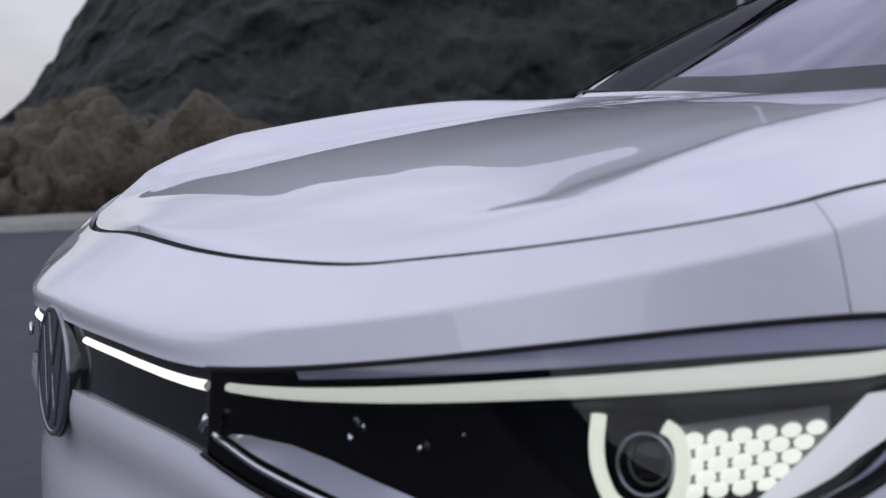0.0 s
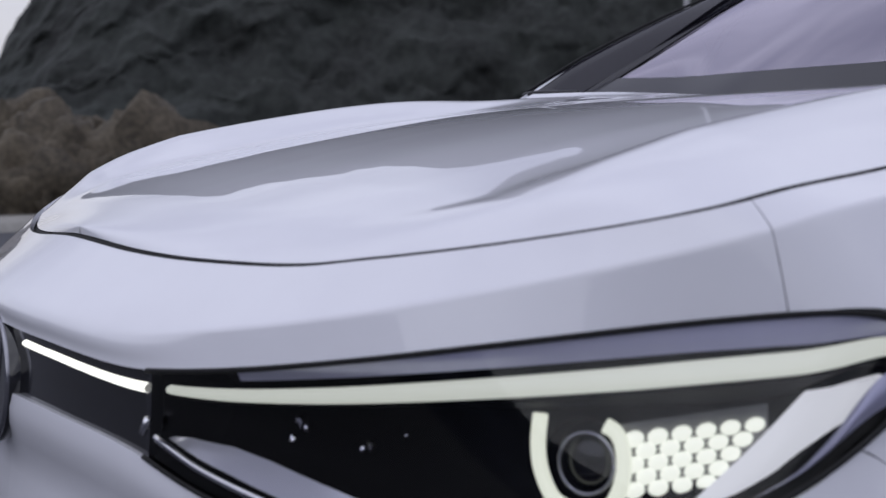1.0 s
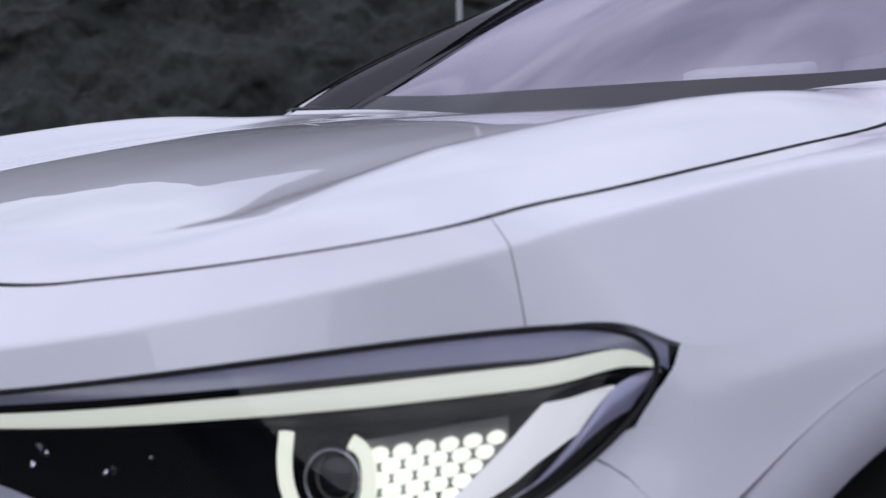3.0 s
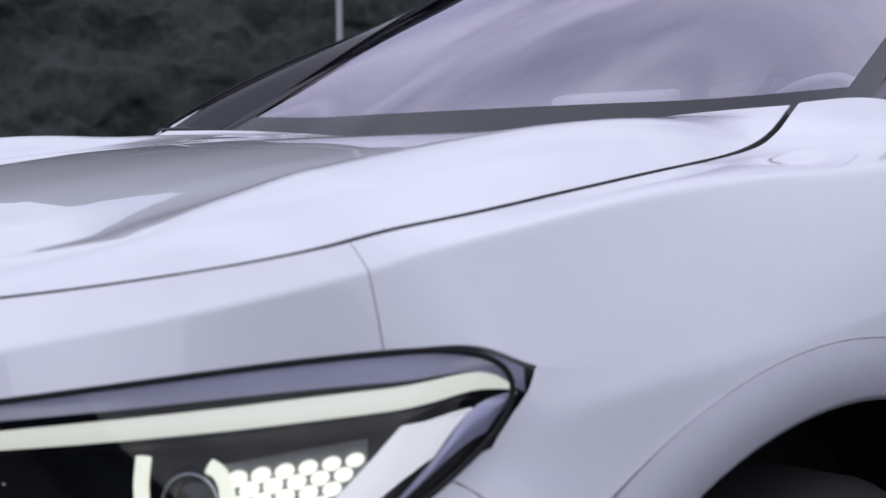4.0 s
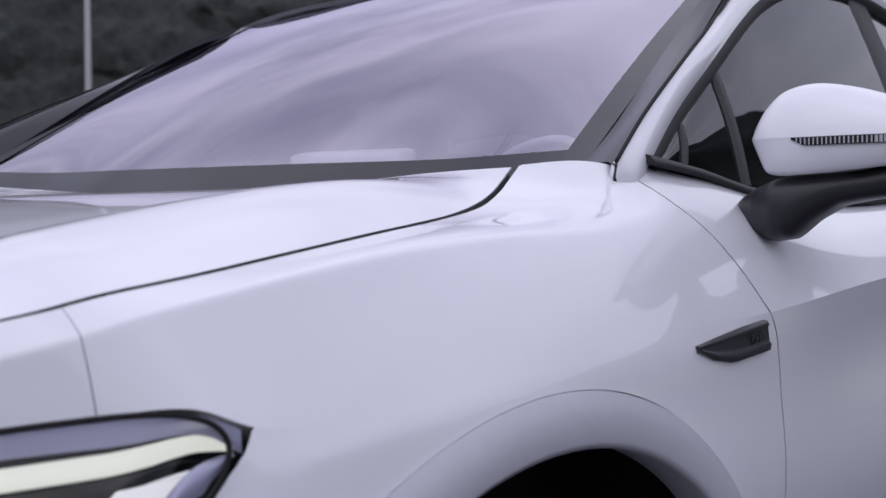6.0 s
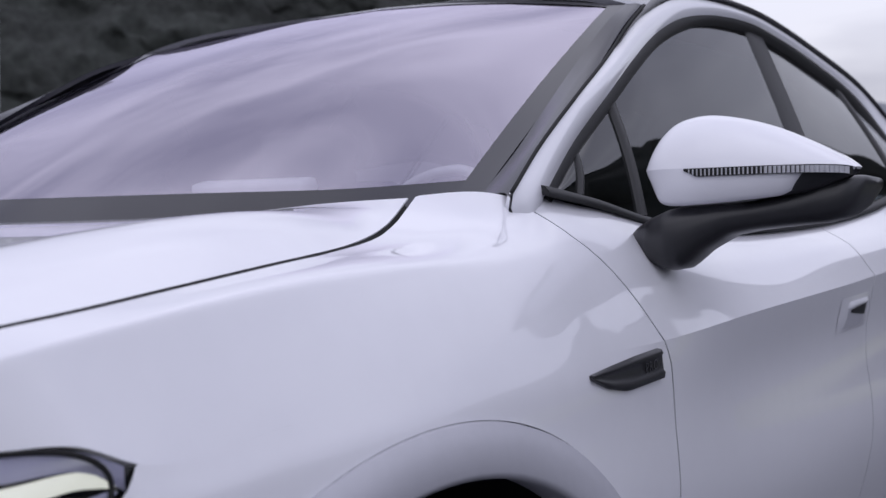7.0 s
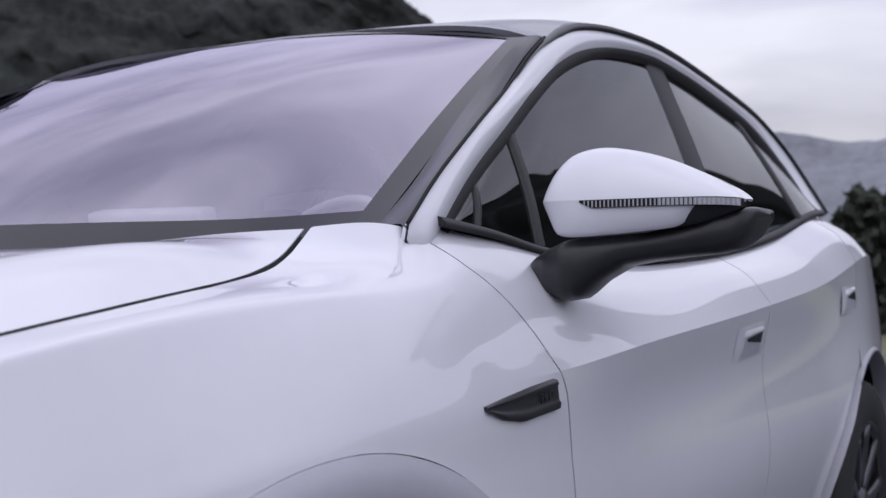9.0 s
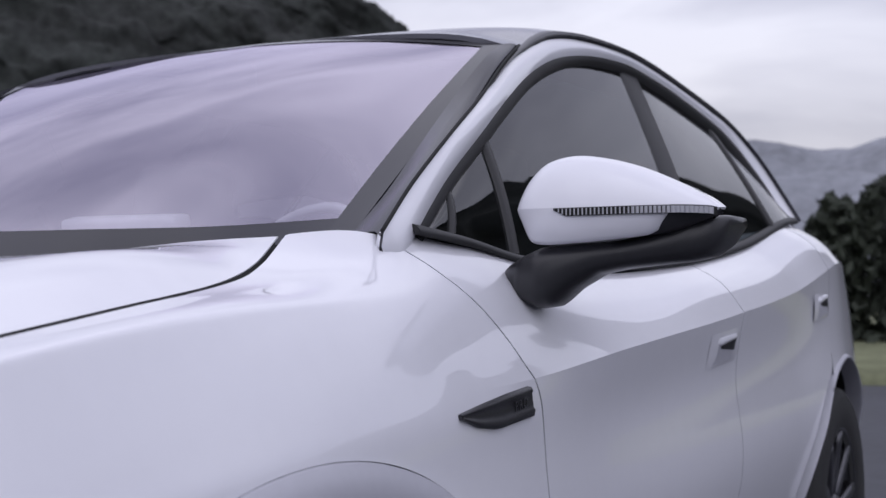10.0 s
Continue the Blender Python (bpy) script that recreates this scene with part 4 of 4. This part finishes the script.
    for x in np.concatenate([np.linspace(.812, .94, 22), np.linspace(.946, 1.137, 26)]):
        t, b, y = (float(np.interp(x, AX, q)) for q in (AT, AB, AF))
        c, h, d = (t + b) / 2, (t - b) / 2, .050
        row = []
        for k in range(25):
            w = 2 * math.pi * k / 24
            cw, sw = math.cos(w), math.sin(w)
            row.append((x, y + d + d * math.copysign(abs(cw) ** .65, cw), c + h * math.copysign(abs(sw) ** .6, sw)))
        P.append(row)
    P.append([tuple(np.mean(P[-1], axis=0) + [.003, .004, 0])] * 25)
    part("arm", flip(sheet(np.array(P), centre=(.97, .72, 1.05)), s), PLASTIC, M, "satin black mirror arm and foot")


RIBM = material("clear_ribs", (0.75, 0.75, 0.78), rough=0.15, metal=0.6, var=0.05, vscale=40)
for s in (1, -1):
    side_badge(s)
    handle(s, 1.47, 1.70, .850, .045)
    handle(s, 2.42, 2.62, .912, .06)


mirror(1)


def wheel(s, y):
    W = new("wheel")
    W.parent = car
    tagged(W, "dark alloy wheel with black tyre")
    x0, z0, R = .80, .355, .355
    prof = [(.60 * R, .095), (.70 * R, .112), (.90 * R, .116), (.97 * R, .100), (R, .075), (R, -.075), (.97 * R, -.1), (.66 * R, -.11)]
    P = np.array([[(x0 + d, y + r * math.cos(w), z0 + r * math.sin(w)) for r, d in prof] for w in np.linspace(0, 2 * math.pi, 65)])
    part("tyre", flip(sheet(P, centre=(x0, y, z0)), s), RUBBER, W, "black rubber tyre")
    P = np.array([[(x0 + d, y + r * math.cos(w), z0 + r * math.sin(w)) for r, d in ((.70 * R, .10), (.66 * R, .108), (.62 * R, .09), (.60 * R, -.08))] for w in np.linspace(0, 2 * math.pi, 65)])
    part("rim", flip(sheet(P, centre=(x0 - .3, y, z0)), s), ALLOY, W, "dark metal rim")
    for k in range(10):
        w = 2 * math.pi * k / 10
        A = [(x0 + .075 + .02 * t, y + R * (.12 + .52 * t) * math.cos(w + .18 * t), z0 + R * (.12 + .52 * t) * math.sin(w + .18 * t)) for t in np.linspace(0, 1, 6)]
        part("spoke", flip(tube(A, .020, 8, .6, up=(1, 0, 0)), s), ALLOY, W)
    P = np.array([[(x0 + d, y + r * math.cos(w), z0 + r * math.sin(w)) for r, d in ((.002, .10), (.045, .098), (.055, .08))] for w in np.linspace(0, 2 * math.pi, 33)])
    part("hub_cap", flip(sheet(P), s), ALLOY, W)
    P = np.array([[(x0 + .0, y + r * math.cos(w), z0 + r * math.sin(w)) for r in (.01, .19)] for w in np.linspace(0, 2 * math.pi, 33)])
    part("brake_disc", flip(sheet(P, .02), s), SILVER, W)


for s in (1, -1):
    wheel(s, .02), wheel(s, 2.80)

# ---------- inside ----------
part("inner_shell", box(1.34, 1.05, .50, (0, -.02, .62), .03), DARK, car, "black inner structure")
part("floor_pan", box(1.36, 3.5, .30, (0, 1.85, .36), .04), DARK, car, "black underbody")
dash = part("dashboard", sheet(np.array([[(x, y + .06 * (x / .66) ** 2, z) for y, z in ((.40, 1.035), (.55, 1.062), (.70, 1.072), (.80, 1.060), (.84, 1.00), (.80, .80))] for x in np.linspace(-.66, .66, 21)]), .01, centre=(0, .9, .6)), CABIN, car, "dark dashboard top")
part("display_hood", box(.250, .05, .028, (.085, .735, 1.124), .010, Matrix.Rotation(radians(10), 4, "X")), PALE, dash, "pale display cover on the dashboard")
hood = [(.40, .735, 1.112), (.435, .725, 1.127), (.475, .72, 1.138), (.52, .72, 1.141), (.555, .722, 1.128)]
part("instrument_hood", tube(even(hood, 20), .012, 8, .7), PALE, dash, "pale hood over the instruments")
for s in (1, -1):
    seat = new("seat")
    seat.parent = car
    tagged(seat, "dark fabric front seat")
    part("backrest", box(.46, .16, .62, (s * .36, 1.52, .86), .06, Matrix.Rotation(radians(-14), 4, "X"), 4), SEATM, seat)
    part("headrest", box(.25, .10, .19, (s * .38, 1.50, 1.20), .045, Matrix.Rotation(radians(-10), 4, "X"), 4), SEATM, seat)
    part("cushion", box(.48, .50, .16, (s * .36, 1.22, .60), .05, None, 4), SEATM, seat)
part("rear_bench", box(1.2, .18, .62, (0, 2.45, .84), .06, Matrix.Rotation(radians(-16), 4, "X"), 4), SEATM, car, "dark fabric rear bench")
wheel_path = [(.38 + .18 * math.cos(w), .92 + .05 * math.sin(w), .98 + .165 * math.sin(w)) for w in np.linspace(0, 2 * math.pi, 41)]
part("steering_wheel", tube(wheel_path, .016, 8, up=(0, 1, .2)), CABIN, car, "dark steering wheel")
part("mirror_mount", box(.10, .05, .055, (0, 1.17, 1.44), .012), CABIN, car, "black sensor housing behind the windscreen")
part("headliner", sheet(np.array([[(x, y, z - .10 * (x / .56) ** 2) for y, z in ((1.32, 1.50), (1.7, 1.545), (2.2, 1.55), (2.7, 1.47), (3.05, 1.36))] for x in np.linspace(-.54, .54, 11)])), CABIN, car, "dark headliner")
part("parcel_shelf", box(1.2, .7, .04, (0, 2.85, 1.06), .01), CABIN, car, "dark rear shelf")

# ---------- surroundings ----------
ASPHALT = material("asphalt", (0.045, 0.047, 0.058), rough=0.75, var=0.3, vscale=0.8, grain=0.5, gscale=120)
VERGE = material("pale_verge", (0.30, 0.29, 0.27), rough=0.9, var=0.25, vscale=1.2, grain=0.4, gscale=40)
CLIFFM = material("dark_cliff_rock", (0.021, 0.024, 0.022), rough=0.95, var=0.9, vscale=0.10)
ROCKM = material("brown_boulders", (0.080, 0.066, 0.047), rough=0.9, var=0.75, vscale=1.3, grain=0.9, gscale=8)
# the haze of distance is put into this pale grey-blue
FARM = material("haze_tinted_hill", (0.23, 0.24, 0.27), rough=1.0, var=0.35, vscale=0.012)
# dark blue chosen to cool what the nose and doors reflect
FARM2 = material("unseen_hillside_blue", (0.072, 0.082, 0.12), rough=1.0, var=0.4, vscale=0.02)
BUSHM = material("dark_foliage", (0.035, 0.042, 0.03), rough=0.9, var=0.5, vscale=1.5)


def bearing(deg, dist):
    """A place on the ground in that direction from the car's front corner; 0 looks along the car, plus turns to its right."""
    return 1.55 - dist * math.sin(radians(deg)), -1.1 + dist * math.cos(radians(deg))


def ground():
    n = 64
    v, f = [(0, 0, 0)], []
    rad = [3, 8, 14, 19, 30, 60, 150, 500, 2500]
    for r in rad:
        for k in range(n):
            a = 2 * math.pi * k / n
            v.append((r * math.cos(a), r * math.sin(a), -0.0 if r < 40 else -0.3))
    for k in range(n):
        f.append((0, 1 + k, 1 + (k + 1) % n))
        for i in range(len(rad) - 1):
            f.append((1 + i * n + k, 1 + (i + 1) * n + k, 1 + (i + 1) * n + (k + 1) % n, 1 + i * n + (k + 1) % n))
    return tagged(part("ground", (v, f), ASPHALT), "dark grey asphalt road surface under the car", "ground", kind="structure")


def wall_ring(name, mat, a0, a1, dist, prof, rough_amp, nz, na, scale, label, category, slope=0.35, base=-0.3, kind="structure"):
    """A rising slope seen between two bearings; prof(bearing) gives the height of its ridge in degrees above the eye."""
    v, f = [], []
    for i in range(na):
        a = a0 + (a1 - a0) * i / (na - 1)
        top = 1.02 + dist * (1 + slope) * math.tan(radians(prof(a)))
        for j in range(nz):
            k = j / (nz - 1)
            d = dist * (1 + slope * k)
            x, y = bearing(a, d)
            z = base + (top - base) * k
            q = Vector((x, y, z)) * scale
            w = noise.fractal(q, 0.9, 2.0, 6) * rough_amp
            w2 = noise.fractal(q * 2.3 + Vector((7, 3, 1)), 0.9, 2.0, 5) * rough_amp
            dx, dy = bearing(a, d + w)
            v.append((dx, dy, z + w2 * .35 * (0 if j == 0 else 1)))
    for i in range(na - 1):
        for j in range(nz - 1):
            f.append((i * nz + j, i * nz + j + 1, (i + 1) * nz + j + 1, (i + 1) * nz + j))
    return tagged(part(name, (v, f), mat), label, category, kind=kind)


def cliff_top(a):
    return float(np.interp(a, (26, 27.6, 28.2, 30, 34, 45, 60, 72, 76, 77.4, 78.9, 80.5, 84, 100), (3, 8.5, 10.4, 11.4, 13.5, 18, 17, 12, 6.1, 3.9, 1.6, .6, .3, .2)))


def far_top(a):
    return float(np.interp(a, (-60, -30, 0, 8.7, 10.2, 11.9, 12.8, 14, 17, 25, 40), (6, 5, 5.4, 5.05, 4.65, 5.0, 5.25, 4.95, 4.4, 4, 3)))


ground()
wall_ring("cliff", CLIFFM, 26, 100, 160, cliff_top, 4.5, 110, 520, 0.075, "steep dark rock cliff beyond the road", "cliff")
wall_ring("far_hill", FARM, -45, 40, 900, far_top, 60, 24, 160, 0.004, "mountain ridge in the distance, its haze put into the pale colour", "mountain")


def rest_top(a):
    return 4.5 + 9.0 * math.exp(-((a + 190) / 48) ** 2) + 1.6 * math.sin(radians(a * 3.1)) + 1.2 * math.sin(radians(a * 7.3 + 40))


# added out of view: cuts low sky light on nose, bumper and doors
wall_ring("unseen_hill_behind", FARM2, -260, -45, 260, rest_top, 14, 24, 160, 0.02, "unseen hillside, added to darken the light and reflections on the car", "hill")


def east_top(a):
    return float(np.interp(a, (-62, -40, -26, -18, -13, -9, -5, -1, 3), (9, 9.5, 9.5, 15, 24, 19, 12, 7.5, 0))) + .6 * math.sin(radians(a * 9)) * (a < 1) + .4 * math.sin(radians(a * 13 + 20)) * (a < 1)


# out of view; its ridge is shaped to darken the side windows' reflection
wall_ring("unseen_hill_east", CLIFFM, -62, 4, 140, east_top, 9, 30, 120, 0.05, "dark hillside out of view, added for its reflection in the side windows", "hill")


def boulder(seed, r):
    bm = bmesh.new()
    bmesh.ops.create_icosphere(bm, subdivisions=4, radius=1)
    o = Vector((seed * 3.7, seed * 1.3, -seed))
    for v in bm.verts:
        d = v.co.normalized()
        k = .80 + .55 * noise.fractal(d * 1.1 + o, .75, 2.2, 6) + .16 * abs(noise.noise(d * 4 + o))
        q = noise.cell(d * 2.2 + o)
        v.co = Vector((d.x * k * 1.1, d.y * k, d.z * (k + .06 * q) * .9)) * r
    return bm


made = []
for k in range(6):
    b = part("boulder", boulder(k, 1.0), ROCKM)
    tagged(b, "weathered brown boulder in a heap beside the road", "boulder", "boulders beside the road")
    made.append(b)
rng = random.Random(4)
spots = []
for row, (dist, z, n) in enumerate(((18.9, .25, 9), (19.8, .62, 9), (20.8, .85, 8), (19.2, .10, 8))):
    for i in range(n):
        a = 71.3 + (86 - 71.3) * (i + rng.uniform(.2, .8)) / n
        lim = float(np.interp(a, (69.5, 70.5, 71.5, 73.5, 78, 82, 90), (.15, .6, 1.05, 1.25, 1.1, 1.0, .9)))
        r = rng.uniform(.65, 1.1)
        spots.append((a, dist + rng.uniform(-.3, .4), min(z, lim * 1.25 - r * .1) - .22, r * (.6 + .4 * min(1, lim))))
for k, (a, d, z, r) in enumerate(spots):
    x, y = bearing(a, d)
    m = Matrix.LocRotScale((x, y, max(z, r * .35)), Euler((rng.uniform(0, 6), rng.uniform(0, 6), rng.uniform(0, 6))), None)
    if k < 6:
        made[k].matrix_basis = m @ Matrix.Diagonal((r, r, r, 1))
    else:
        src = made[k % 6]
        ob = copy_thing(src, m)
        ob.scale = (r, r, r * .9)


def arc_strip(name, mat, a0, a1, d0, d1, h, label, category):
    """A raised strip of ground between two distances."""
    n = 60
    P = []
    for i in range(n):
        a = a0 + (a1 - a0) * i / (n - 1)
        P.append([(*bearing(a, d0), -.02), (*bearing(a, d0 + .05), h), (*bearing(a, (d0 + d1) / 2), h + .03), (*bearing(a, d1), h)])
    return tagged(part(name, sheet(np.array(P), centre=(0, 0, -50)), mat), label, category, kind="structure")


GRASS = material("dry_grass", (0.16, 0.17, 0.10), rough=0.95, var=0.35, vscale=1.5, grain=0.6, gscale=60)
arc_strip("verge_west", VERGE, 60, 110, 16.6, 22.5, .10, "pale gravel verge at the foot of the boulders", "verge")
arc_strip("verge_north", GRASS, -40, 24, 12.6, 30, .10, "dull green grass verge beside the road", "verge")
arc_strip("soil_bank", CLIFFM, 24, 70, 30, 130, .3, "dark ground below the cliff", "ground")


def bush_row():
    """A dark mass of undergrowth made of many small leaves."""
    r = np.random.RandomState(3)
    n = 26000
    a = r.uniform(-14, 13.2, n)
    top = np.interp(a, (-14, 4, 8.7, 10.2, 11.4, 12.4, 13.2), (4.2, 3.6, 3.1, 2.75, 1.9, .6, -1.5)) + .35 * np.sin(a * 3.1) + .2 * np.sin(a * 8.3 + 1)
    d = 17.5 + r.uniform(0, 3.5, n)
    zt = 1.04 + d * np.tan(np.radians(top))
    z = .05 + (np.maximum(zt, .15) - .05) * (1 - r.uniform(0, 1, n) ** 1.6)
    c = np.stack([1.55 - d * np.sin(np.radians(a)), -1.1 + d * np.cos(np.radians(a)), z], 1)
    u = r.normal(size=(n, 3))
    u /= np.linalg.norm(u, axis=1, keepdims=True)
    w = np.cross(u, r.normal(size=(n, 3)))
    w /= np.linalg.norm(w, axis=1, keepdims=True)
    s = r.uniform(.06, .14, (n, 1))
    V = np.stack([c - u * s, c + w * s * .45, c + u * s, c - w * s * .45], 1).reshape(-1, 3)
    F = np.arange(4 * n).reshape(n, 4)
    me = bpy.data.meshes.new("bushes")
    me.from_pydata(V.tolist(), [], F.tolist())
    me.materials.append(BUSHM)
    tagged(new("bushes", me), "dark leafy undergrowth behind the verge", "bushes", kind="stuff")


def lamp_post():
    x, y = bearing(49.6, 26)
    p = tagged(new("lamp_post"), "slim pale grey metal lamp post beside the road", "lamp post")
    p.matrix_world = Matrix.Translation((x, y, 0))
    part("pole", tube([(0, 0, z) for z in np.linspace(0, 8.4, 12)], .055, 10, up=(0, 1, 0), taper=np.linspace(1.25, .8, 12)), POLEM, p)
    part("base", tube([(0, 0, z) for z in (0, .25, .9, 1.0)], .085, 10, up=(0, 1, 0)), POLEM, p)
    part("arm", tube(even([(0, 0, 8.3), (.2, -.3, 8.7), (.7, -1.0, 8.85)], 10), .035, 8), POLEM, p)
    part("lantern", box(.22, .6, .10, (.95, -1.3, 8.82), .03, Matrix.Rotation(radians(-35), 4, "Z")), POLEM, p)


POLEM = material("galvanised_steel", (0.45, 0.45, 0.47), rough=0.5, metal=0.3, var=0.1, vscale=4)
bush_row(), lamp_post()
